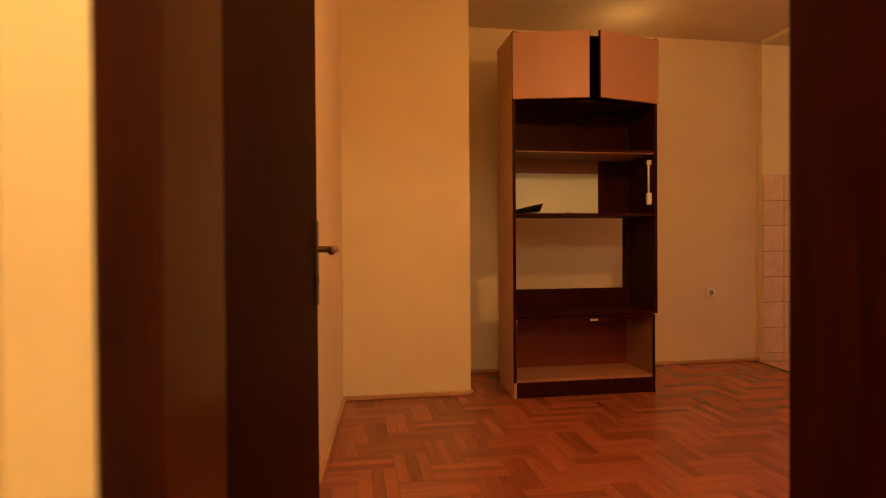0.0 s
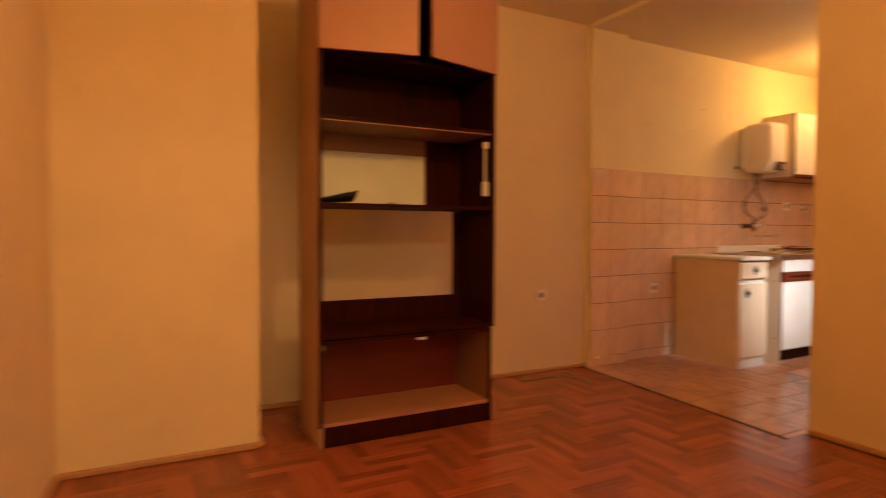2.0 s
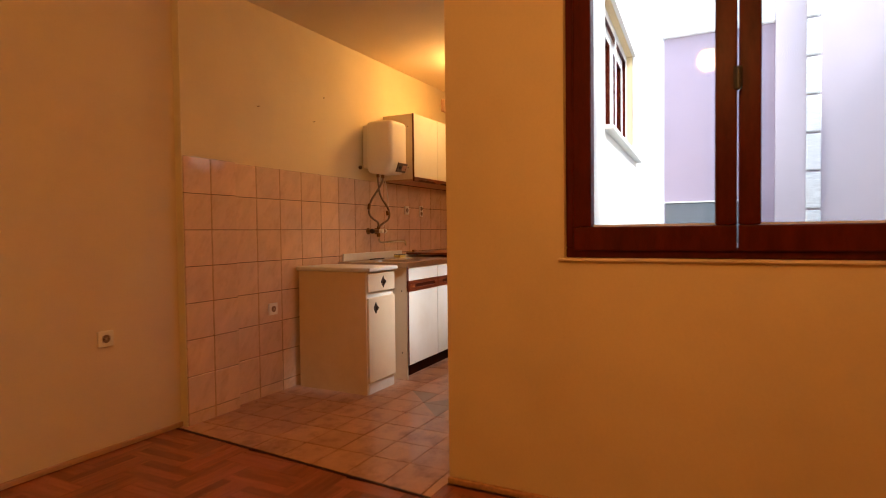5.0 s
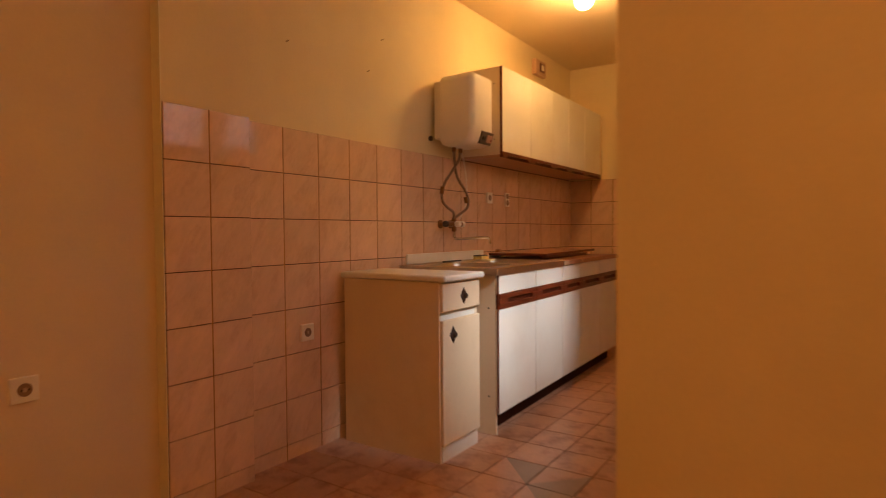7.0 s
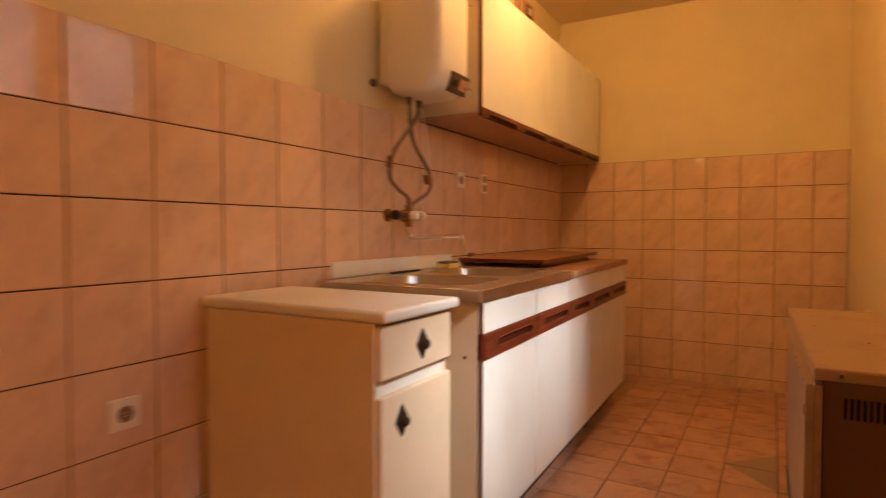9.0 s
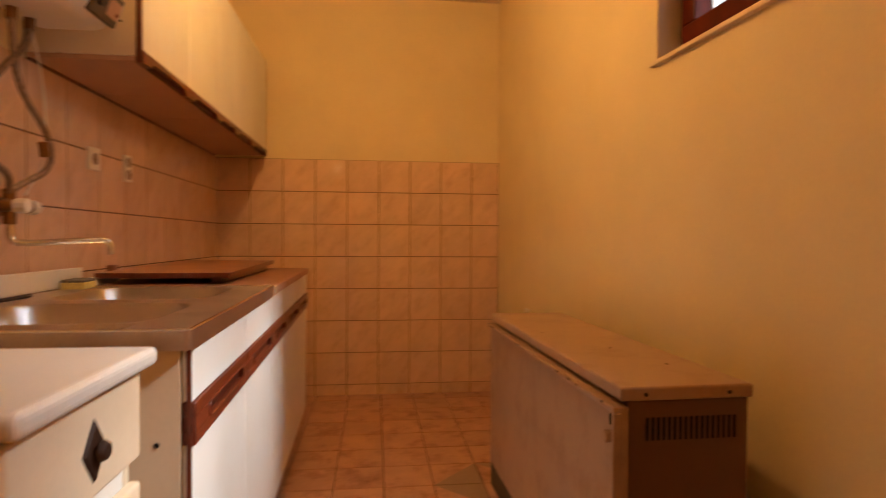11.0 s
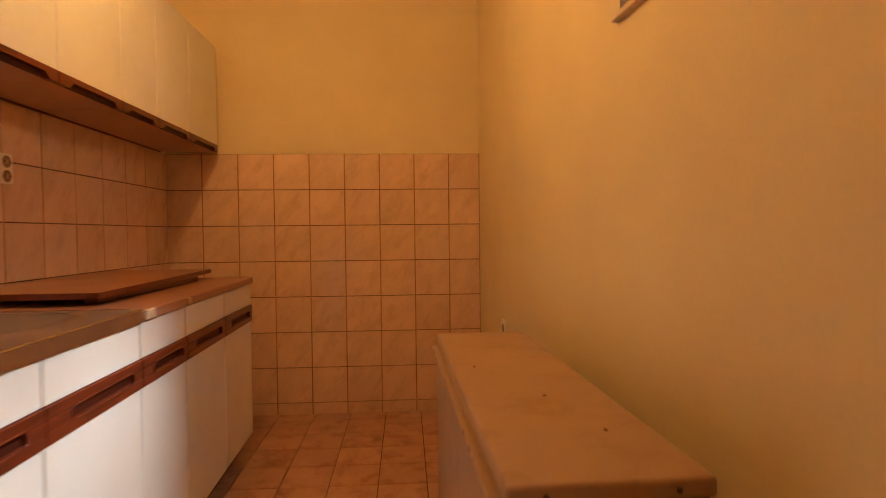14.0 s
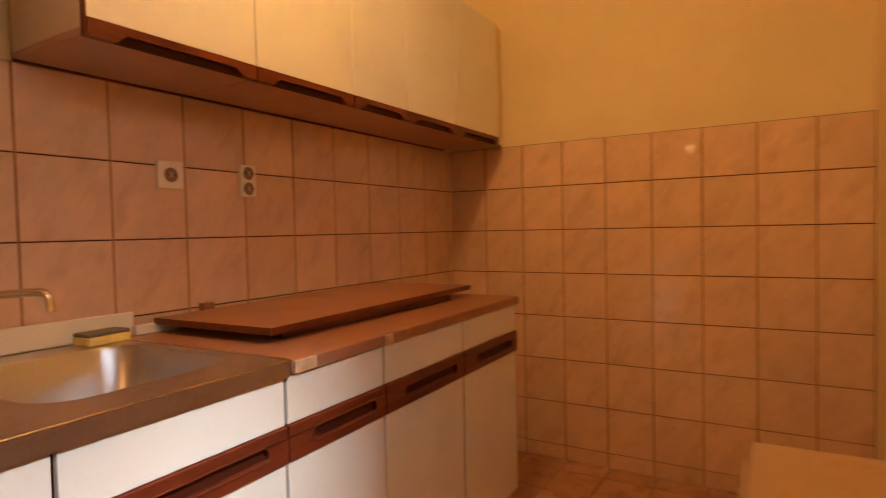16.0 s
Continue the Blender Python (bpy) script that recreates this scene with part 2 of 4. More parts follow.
def tube(points, r, n=10, bm=None, rounds=3):
    """A bent pipe through the points, its corners rounded."""
    pts = [Vector(p) for p in points]
    for _ in range(rounds):
        nxt = [pts[0]]
        for a, b in zip(pts, pts[1:]):
            nxt += [a.lerp(b, 0.25), a.lerp(b, 0.75)]
        pts = nxt + [pts[-1]]
    own = bmesh.new()
    rings = []
    side = Vector((0.3, 0.2, 0.93)).normalized()
    for i, p in enumerate(pts):
        d = (pts[min(i + 1, len(pts) - 1)] - pts[max(i - 1, 0)]).normalized()
        side = (side - d * side.dot(d)).normalized()
        up = d.cross(side)
        rings.append([own.verts.new(p + (side * math.cos(a) + up * math.sin(a)) * r) for a in [k * 2 * math.pi / n for k in range(n)]])
    for a, b in zip(rings, rings[1:]):
        for k in range(n):
            own.faces.new((a[k], a[(k + 1) % n], b[(k + 1) % n], b[k]))
    own.faces.new(rings[0][::-1])
    own.faces.new(rings[-1])
    return own if bm is None else join(bm, own)


def prism(outline, z0, z1, bm=None):
    """An upright prism over a plan outline."""
    own = bmesh.new()
    low = [own.verts.new((x, y, z0)) for x, y in outline]
    high = [own.verts.new((x, y, z1)) for x, y in outline]
    own.faces.new(low[::-1])
    own.faces.new(high)
    for i in range(len(low)):
        j = (i + 1) % len(low)
        own.faces.new((low[i], low[j], high[j], high[i]))
    bmesh.ops.recalc_face_normals(own, faces=own.faces[:])
    return own if bm is None else join(bm, own)


def upright(outline, y0, y1):
    """A board of the given outline in x and z, between two planes of y."""
    own = bmesh.new()
    front = [own.verts.new((x, y0, z)) for x, z in outline]
    back = [own.verts.new((x, y1, z)) for x, z in outline]
    own.faces.new(front)
    own.faces.new(back[::-1])
    for i in range(len(front)):
        j = (i + 1) % len(front)
        own.faces.new((front[i], back[i], back[j], front[j]))
    bmesh.ops.recalc_face_normals(own, faces=own.faces[:])
    return own


def thing(name, label="", category="", group="", kind="", at=None):
    ob = new(name)
    if at is not None:
        ob.matrix_world = at
    return tagged(ob, label, category, group, kind)


def part(name, bm, mat, parent=None, label="", kind="", smooth=False, category="", group=""):
    me = bpy.data.meshes.new(name)
    bmesh.ops.recalc_face_normals(bm, faces=bm.faces[:])
    bm.to_mesh(me)
    bm.free()
    me.materials.append(mat)
    if smooth:
        for p in me.polygons:
            p.use_smooth = True
    ob = new(name, me)
    if parent is not None:
        ob.parent = parent
    return tagged(ob, label, category, group, kind)


# ---- structure ----
ZR, ZK = 2.64, 2.61
XB = 4.175
T7, TH = 0.071, 0.21
TOP = T7 + 7 * TH


def wall(name, bm, mat, label):
    return part(name, bm, mat, kind="structure", label=label)


north = box(-3.6, 0.0, 0.0, 0.2, 0, ZR)
wall_north = wall("wall_north", north, M_WALLP, "cream-painted plaster wall of the room")
wall("wall_kitchen_north", box(0.0, XB + 0.2, 0.010, 0.2, 0, ZR), M_WALL, "yellow-cream painted kitchen wall above the tiles")
pier = box(0.001, 0.386, -0.045, 0.010, 0, ZK)
wall_pier = wall("wall_pier", pier, M_WALL, "shallow plastered wall pier beside the kitchen opening")
wall("wall_chase", box(-3.5, -2.576, -0.600, 0.0, 0, ZR), M_WALL, "plastered duct casing standing out from the wall")
west = prism([(-3.406, -0.6), (-3.62, -3.52), (-3.85, -3.52), (-3.7, 0.2), (-3.406, 0.2)], 0, ZR)
wall("wall_west", west, M_WALLP, "cream-painted plaster wall beside the door")
# east wall with the room window
WY0, WY1, WZ0, WZ1 = -3.415, -2.230, 0.985, 2.30
YW = -1.716
east = box(0.0, 0.25, WY1, YW, 0, ZR)
box(0.0, 0.25, WY0, WY1, 0, WZ0 - 0.012, bm=east)
box(0.0, 0.25, WY0, WY1, WZ1, ZR, bm=east)
box(0.0, 0.25, -3.75, WY0, 0, ZR, bm=east)
wall("wall_east", east, M_WALL, "ochre-cream plaster wall around the room window")
# south wall of the room with the doorway
DX0, DX1, DZ = -3.53, -2.742, 2.06
south = box(-4.0, DX0 - 0.06, -3.75, -3.52, 0, ZR)
box(DX0 - 0.06, DX1 + 0.06, -3.75, -3.60, DZ + 0.05, ZR, bm=south)
box(DX1 + 0.06, 0.0, -3.75, -3.60, 0, ZR, bm=south)
wall("wall_south", south, M_WALL, "cream-painted plaster wall with the doorway")
# kitchen back wall
wall("wall_kitchen_end", box(XB + 0.010, XB + 0.2, -2.02, 0.010, 0, ZR), M_WALL, "yellow-cream painted kitchen end wall")
# slanting kitchen wall with its high window
SLANT = pose(XB, -1.825, 0, 0, 0, 3.29)
KX0, KX1, KZ0, KZ1 = -3.50, -1.98, 1.615, 2.36
kit = box(KX1, 0.2, -0.20, 0, 0, ZK)
box(-3.94, KX0, -0.20, 0, 0, ZK, bm=kit)
box(KX0, KX1, -0.20, 0, 0, KZ0, bm=kit)
box(KX0, KX1, -0.20, 0, KZ1, ZK, bm=kit)
wall_k = wall("wall_kitchen_south", kit, M_WALL, "yellow-cream painted kitchen wall under the high window")
wall_k.matrix_world = SLANT
upper = wall("facade_kitchen", box(-4.0, 0.2, -0.225, -0.202, 0, KZ0 - 0.03, bm=box(-4.0, 0.2, -0.225, 0.0, ZR + 0.16, 5.6, bm=box(KX1, 0.2, -0.225, -0.202, KZ0 - 0.03, ZR + 0.16, bm=box(-4.0, KX0, -0.225, -0.202, KZ0 - 0.03, ZR + 0.16, bm=box(KX0, KX1, -0.225, -0.202, KZ1, ZR + 0.16))))), M_OUTW, "white rendered outer wall of the kitchen on the light shaft")
upper.matrix_world = SLANT
wall("window_ledge_outside", box(KX0 - 0.03, KX1 + 0.03, -0.27, -0.10, KZ0 - 0.03, KZ0 - 0.006, 0.004), M_OUTW, "white outer window ledge").matrix_world = SLANT
# thin facings whose paler colour stands in for lamp light on these edges
wall("pier_edge", box(-0.004, 0.0008, -0.056, -0.001, 0, ZK, 0.001), M_EDGE_LIT, "plastered edge of the wall pier, coloured paler for the light on it")
wall("ceiling_edge", box(-0.010, 0.0, -2.2, -0.058, ZK, ZR - 0.001, 0.001), M_EDGE_LIT, "step between room and kitchen ceiling, coloured paler for the light on it")


def seam_x(y):
    """Where the parquet ends and the kitchen tiles begin; the joint runs askew to the opening."""
    return -0.035 + 0.080 * y


# ceilings
ceil_r = wall("ceiling_room", box(-4.0, 0.0, -3.75, 0.2, ZR, ZR + 0.15), M_CEIL, "plain painted ceiling of the room")
ceil_k = wall("ceiling_kitchen", prism([(0.0, 0.2), (0.0, -2.26), (XB + 0.2, -2.02), (XB + 0.2, 0.2)], ZK, ZR + 0.15), M_CEIL, "plain painted kitchen ceiling, a little lower")
# hall
hall = box(-4.0, -3.67, -5.6, -3.75, 0, ZR)
wall("wall_hall_west", hall, M_WALL, "cream-painted hall wall")
wall("wall_hall_south", box(-3.67, -1.9, -5.75, -5.6, 0, ZR), M_WALL, "cream-painted hall wall")
wall("wall_hall_east", box(-2.1, -1.9, -5.6, -3.75, 0, ZR), M_WALL, "cream-painted hall wall")
wall("ceiling_hall", box(-4.0, -1.9, -5.75, -3.75, ZR, ZR + 0.15), M_CEIL, "painted hall ceiling")
wall("ground", box(-60, 60, -60, 60, -0.5, -0.06), M_PAVE, "grey concrete yard ground")
floor_r = wall("floor_room", prism([(-4.0, -5.75), (-0.02, -5.75), (-0.02, YW), (seam_x(YW), YW), (seam_x(0), 0.0), (-4.0, 0.0)], -0.06, -0.006), M_SUB, "dark underlay showing in the parquet joints")
floor_k = wall("floor_kitchen", prism([(seam_x(0), 0.0), (seam_x(YW), YW), (-0.02, YW), (-0.02, -2.3), (XB, -2.3), (XB, 0.0)], -0.059, -0.004), M_FGROUT, "kitchen floor with dark reddish grout")
grout_n = box(0.386, XB, 0.0, 0.010, 0, TOP)
grout_wall = wall("tiled_wall_north", grout_n, M_GROUT, "kitchen wall covering of grout behind the tiles")
grout_p = box(0.001, 0.3855, -0.052, -0.045, 0, TOP)
grout_pier = wall("tiled_pier", grout_p, M_GROUT, "pier covering of grout behind the tiles")
grout_e = box(XB, XB + 0.010, -1.825, 0.0, 0, TOP)
grout_end = wall("tiled_wall_end", grout_e, M_GROUT, "end wall covering of grout behind the tiles")
# threshold strip and baseboards
wall("threshold", prism([(seam_x(-0.02) - 0.016, -0.02), (seam_x(YW) - 0.016, YW), (seam_x(YW), YW), (seam_x(-0.02), -0.02)], -0.006, 0.0032), M_DARK, "dark strip between parquet and kitchen tiles")


def baseboard(name, x0, x1, y0, y1):
    bm = box(x0, x1, y0, y1, 0.0, 0.028, 0.006, 2)
    wall(name, bm, M_BOARD, "low worn wooden baseboard strip")


baseboard("baseboard_1", -3.40, -2.578, -0.622, -0.602)
baseboard("baseboard_2", -2.576, -2.556, -0.60, -0.02)
baseboard("baseboard_3", -2.576, -0.002, -0.020, -0.001)
baseboard("baseboard_4", -0.022, -0.002, -3.58, YW + 0.0)
bb = wall("baseboard_5", prism([(-3.409, -0.622), (-3.62, -3.50), (-3.600, -3.50), (-3.387, -0.622)], 0, 0.028), M_BOARD, "low worn wooden baseboard strip")

# ---- outside ----
yard = part("shaft_wall", box(4.40, 4.6, -3.15, -2.12, -0.06, 3.12), M_LAV, kind="structure", label="lavender rendered wall across the light shaft")
part("shaft_wall_pale", box(4.28, 4.6, -4.6, -3.15, -0.06, 3.6), M_LAVP, kind="structure", label="pale pink rendered wall across the light shaft")
part("shaft_coping", box(4.34, 4.66, -3.15, -2.10, 3.12, 3.17, 0.01), M_OUTW, kind="structure", label="white coping on the lavender wall")
# assumed wall; its height is set to let more sky light into the shaft
part("assumed_shaft_wall", box(0.25, 4.6, -4.8, -4.6, -0.06, 3.3), M_OUTW, kind="structure", label="assumed white wall closing the light shaft, kept low for sky light")
grey = thing("metal_cover", "grey sheet-metal box fixed low on the lavender wall", "cover")
part("cover_body", box(4.32, 4.40, -2.95, -2.14, 0.95, 1.37, 0.006), M_GREYBOX, grey)
part("cover_lip", box(4.30, 4.40, -2.96, -2.13, 1.37, 1.385, 0.003), M_OUTW, grey)
clad = thing("cladding_panel", "grey ribbed cladding panel on the shaft wall", "cladding")
for k in range(9):
    part("rib", box(4.22, 4.28, -3.52, -3.40, 0.2 + k * 0.36, 0.2 + k * 0.36 + 0.34, 0.01), M_GREYRIB, clad)


def far_house():
    h = thing("white_building", "plain white rendered building wall above the light shaft", "building")
    part("building_wall", box(7.2, 7.4, -7.0, 1.0, -0.06, 8.0), M_OUTW, h)
    return h


far_house()


# ---- windows ----
def window(name, width, height, panes, at, split):
    """A wooden window in local x (width), y (depth, room towards minus y) and z; each leaf has its own frame and glass."""
    w = thing(name, "dark reddish-brown varnished wooden window with clear glass", kind="structure", at=at)
    fw, fd = 0.040, 0.07
    fr = box(0, width, 0, fd, 0, fw, 0.004)
    box(0, width, 0, fd, height - fw, height, 0.004, bm=fr)
    box(0, fw, 0, fd, fw, height - fw, 0.004, bm=fr)
    box(width - fw, width, 0, fd, fw, height - fw, 0.004, bm=fr)
    part("window_frame", fr, M_WFRAME, w)
    edges = [fw - 0.010] + split + [width - fw + 0.010]
    for a, b in zip(edges, edges[1:]):
        sw = 0.070
        a, b = a + 0.002, b - 0.002
        z0, z1 = fw - 0.012, height - fw + 0.012
        s = box(a, b, -0.018, 0.045, z0, z0 + sw + 0.022, 0.006, 2)
        box(a, b, -0.018, 0.045, z1 - sw, z1, 0.006, 2, bm=s)
        box(a, a + sw, -0.018, 0.045, z0 + sw + 0.022, z1 - sw, 0.006, 2, bm=s)
        box(b - sw, b, -0.018, 0.045, z0 + sw + 0.022, z1 - sw, 0.006, 2, bm=s)
        part("sash", s, M_WFRAME, w)
        bead = box(a + sw, b - sw, 0.028, 0.036, z0 + sw + 0.022, z0 + sw + 0.030)
        part("glazing_bead", bead, M_PLASTIC, w)
        g = part("pane", box(a + sw - 0.004, b - sw + 0.004, 0.012, 0.018, z0 + sw, z1 - sw + 0.004), M_GLASS, w)
        g.visible_shadow = False
    return w


w1 = window("window_1", WY1 - WY0, WZ1 - WZ0, 2, Matrix.Translation((0.034, WY1, WZ0)) @ pose(0, 0, 0, 0, 0, -90), [WY1 + 2.836])
part("window_handle", box(WY1 + 2.836 - 0.014, WY1 + 2.836 + 0.014, -0.028, -0.018, 0.585, 0.665, 0.004), M_BLACK, w1)
part("handle_lever", cyl((WY1 + 2.836, -0.028, 0.64), (WY1 + 2.836, -0.050, 0.64), 0.008, 10, bm=box(WY1 + 2.828, WY1 + 2.844, -0.060, -0.046, 0.575, 0.655, 0.005, 2)), M_BLACK, w1)
wall("window_sill_1", box(-0.018, 0.052, WY0 - 0.02, WY1 + 0.02, WZ0 - 0.012, WZ0, 0.004, 2), M_WALLP, "thin painted sill strip under the room window")
w2 = window("window_2", KX1 - KX0, KZ1 - KZ0, 2, SLANT @ Matrix.Translation((KX1, -0.085, KZ0)) @ pose(0, 0, 0, 0, 0, 180), [0.60])
ww, hh = KX1 - KX0, KZ1 - KZ0
for zz, e0, bar, mid in ((0.071, 0.0, 0.045, 0.045), (0.0455, 0.032, 0.075, 0.138)):
    cover = box(e0, ww - e0, zz, zz + 0.004, e0, e0 + bar, 0.001)
    box(e0, ww - e0, zz, zz + 0.004, hh - e0 - bar, hh - e0, 0.001, bm=cover)
    for xx, wide in ((e0, bar), (ww - e0 - bar, bar), (0.60 - mid / 2, mid)):
        box(xx, xx + wide, zz, zz + 0.004, e0 + bar, hh - e0 - bar, 0.001, bm=cover)
    part("outer_facing", cover, M_FACING, w2, "weathered white outer facing")
sill2 = wall("window_sill_2", box(KX0 - 0.02, KX1 + 0.02, -0.085, 0.018, KZ0 - 0.004, KZ0 + 0.012, 0.004, 2), M_WALLP, "thin painted sill strip under the kitchen window")
sill2.matrix_world = SLANT

# ---- room door ----
door = thing("door_1", "dark brown veneered flush door standing open against the wall", kind="structure", at=pose(-3.545, -3.468, 0, 0, 0, math.degrees(math.atan2(0.908, 0.090))))
L = 0.912
part("door_leaf", box(0, L, 0.0, 0.040, 0.012, 2.03, 0.003, 2), M_DOOR, door)
plate = box(L - 0.050, L - 0.012, -0.007, 0.0, 0.82, 1.07, 0.004, 2)
box(L - 0.050, L - 0.012, 0.040, 0.047, 0.82, 1.07, 0.004, 2, bm=plate)
part("handle_plate", plate, M_BLACK, door, "dark metal handle plate")
for s, y in ((-1, -0.007), (1, 0.047)):
    hd = tube([(L - 0.031, y, 0.985), (L - 0.031, y + s * 0.05, 0.985), (L - 0.051, y + s * 0.055, 0.985), (L - 0.156, y + s * 0.055, 0.980)], 0.0095, 12)
    part("handle", hd, M_BRASS, door, "worn brass door lever", smooth=True)
part("keyhole", box(L - 0.036, L - 0.026, -0.009, -0.006, 0.88, 0.905), M_SLOT, door)
jamb = box(DX0 - 0.06, DX0, -3.76, -3.49, 0, DZ + 0.05, 0.004)
box(DX1, DX1 + 0.06, -3.76, -3.59, 0, DZ + 0.05, 0.004, bm=jamb)
box(DX0, DX1, -3.76, -3.60, DZ, DZ + 0.05, 0.003, bm=jamb)
wall("door_frame", jamb, M_JAMB, "dark brown wooden door lining")

# ---- hutch ----
HX0, HX1, HY0, HY1, HT = -2.332, -1.343, -0.770, -0.400, 2.338
SEAM = 0.523


def hutch():
    h = thing("kitchen_dresser", "tall brown laminate dresser with open shelves and two half-open top doors", "cabinet")
    side = lambda x, z0, z1: box(x, x + 0.018, HY0, HY1, z0, z1, 0.001)
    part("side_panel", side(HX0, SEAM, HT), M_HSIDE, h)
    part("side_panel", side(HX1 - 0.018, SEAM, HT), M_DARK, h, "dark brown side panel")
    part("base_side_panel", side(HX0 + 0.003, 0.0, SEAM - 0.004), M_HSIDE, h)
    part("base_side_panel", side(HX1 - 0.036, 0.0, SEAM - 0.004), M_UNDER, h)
    part("edge_strip", box(HX0 - 0.001, HX0 + 0.019, HY0 - 0.003, HY0, 0.10, HT), M_DARK, h)
    part("edge_strip", box(HX1 - 0.019, HX1 + 0.001, HY0 - 0.003, HY0, SEAM, HT), M_DARK, h)
    i0, i1 = HX0 + 0.021, HX1 - 0.021
    part("edge_strip", box(HX1 - 0.037, HX1 - 0.017, HY0 - 0.003, HY0, 0.0, SEAM - 0.004), M_DARK, h)
    part("plinth", box(i0 - 0.016, i1 - 0.016, HY0 + 0.001, HY0 + 0.024, 0.0, 0.100, 0.001), M_DARK, h, "dark plinth board")
    part("bottom_board", box(i0, i1 - 0.016, HY0, HY1, 0.100, 0.118, 0.001), M_HBOT, h)
    part("base_top", box(i0, i1 - 0.016, HY0, HY1, SEAM - 0.024, SEAM - 0.005, 0.001), M_DARK, h)
    part("shelf", box(i0, i1, HY0, HY1, SEAM, SEAM + 0.018, 0.001), M_DARK, h)
    part("shelf", box(i0, i1, HY0, HY1, 1.168, 1.186, 0.001), M_DARK, h)
    sh = part("shelf", box(i0, i1, HY0, HY1, 1.585, 1.603, 0.001), M_DARK, h)
    part("shelf_underside", box(i0, i1, HY0 + 0.004, HY1, 1.578, 1.5845), M_UNDER, h, "brown shelf underside")
    part("shelf", box(i0, i1, HY0 + 0.012, HY1, 1.905, 1.923, 0.001), M_DARK, h)
    part("top_board", box(HX0 + 0.018, HX1 - 0.018, HY0, HY1, HT - 0.018, HT, 0.001), M_DARK, h)
    # backs
    b0 = HY1 - 0.006
    part("back_panel", box(i0, i1 - 0.016, b0, HY1, 0.118, SEAM - 0.024), M_MAR, h, "reddish-brown back panel")
    part("back_panel", box(i0, i1, b0, HY1, 1.603, HT - 0.018), M_DARK, h)
    part("back_panel", box(-1.590, -1.462, b0, HY1, 1.186, 1.578), M_DARK, h)
    part("back_panel", box(-1.460, i1, b0, HY1, 1.186, 1.578), M_DARK, h)
    part("back_panel", box(-1.405, i1, b0, HY1, SEAM + 0.018, 1.167), M_DARK, h)
    part("back_rail", box(i0, -1.5915, b0 + 0.001, HY1, 1.486, 1.578), M_UNDER, h, "brownish back rail under the shelf")
    part("back_rail", box(i0, -1.406, b0 - 0.01, HY1, SEAM + 0.018, 0.668), M_DARK, h)
    part("rear_board", box(i0, -1.591, b0 + 0.012, HY1 + 0.014, 1.187, 1.577), M_GREEN, h, "pale greenish back board")
    for k in range(4):
        part("dowel_hole", cyl((-1.475 + k * 0.035, b0 - 0.001, 1.33 + 0.004 * k), (-1.475 + k * 0.035, b0 + 0.001, 1.33 + 0.004 * k), 0.006, 10), M_SLOT, h)
    part("catch", box((HX0 + HX1) / 2 + 0.03, (HX0 + HX1) / 2 + 0.08, HY0 + 0.002, HY0 + 0.022, SEAM - 0.040, SEAM - 0.0245, 0.002), M_PLASTIC, h, "small white magnet catch")
    for x in (i0 + 0.004, i1 - 0.006):
        part("hinge_plate", box(x, x + 0.004, HY0 + 0.01, HY0 + 0.05, 0.47, 0.50, 0.001), M_PLASTIC, h)
    # half-open top doors
    dw = 0.478
    for hx, s, a in ((HX0 + 0.002, 1, -13), (HX1 - 0.002, -1, 15)):
        d = part("door", box(0 if s > 0 else -dw, dw if s > 0 else 0, -0.018, 0, 1.905, HT - 0.014, 0.0015), M_PINK, h, "pinkish-beige laminate door with dark edges, half open")
        d.matrix_world = pose(hx, HY0 - 0.004, 0, 0, 0, a)
        e = box((dw if s > 0 else -dw - 0.002), (dw + 0.002 if s > 0 else -dw), -0.0185, 0.0005, 1.905, HT - 0.014)
        part("door_edge", e, M_DARK, d)
    return h


hutch()
tube_lamp = thing("tube_light", "small white tube light fixed upright inside the dresser", "lamp")
part("tube", cyl((HX1 - 0.035, HY0 + 0.045, 1.29), (HX1 - 0.035, HY0 + 0.045, 1.52), 0.006, 12), M_PLASTIC, tube_lamp)
part("socket", box(HX1 - 0.048, HX1 - 0.0185, HY0 + 0.03, HY0 + 0.06, 1.245, 1.325, 0.006, 2), M_PLASTIC, tube_lamp)
part("cap", box(HX1 - 0.045, HX1 - 0.0185, HY0 + 0.035, HY0 + 0.055, 1.51, 1.545, 0.004, 2), M_PLASTIC, tube_lamp)
sheet = thing("bent_sheet", "curled dark sheet offcut lying on the dresser shelf", "offcut")
bm = bmesh.new()
rows_ = []
for i in range(9):
    u = i / 8
    rows_.append([bm.verts.new((HX0 + 0.03 + 0.19 * u, HY0 + 0.05 + 0.16 * v, 1.187 + 0.034 * (abs(v - 0.5) * 2) ** 1.5 * (0.6 + u) + 0.012 * u)) for v in (0, 0.25, 0.5, 0.75, 1)])
for a, b in zip(rows_, rows_[1:]):
    for k in range(4):
        bm.faces.new((a[k], a[k + 1], b[k + 1], b[k]))
bmesh.ops.solidify(bm, geom=bm.faces[:], thickness=0.003)
part("offcut", bm, M_BLACK, sheet, smooth=True)
bits = thing("wood_block", "small wooden block lying on the dresser shelf", "offcut")
part("block", box(-1.90, -1.85, -0.60, -0.57, 1.186, 1.203, 0.002), M_CHIPEDGE, bits)
paper = thing("paper_scrap", "thin pale paper scrap lying on the dresser shelf", "paper")
part("scrap", box(-2.13, -1.98, -0.56, -0.48, 1.1862, 1.1905, 0.001), M_SHELF, paper)


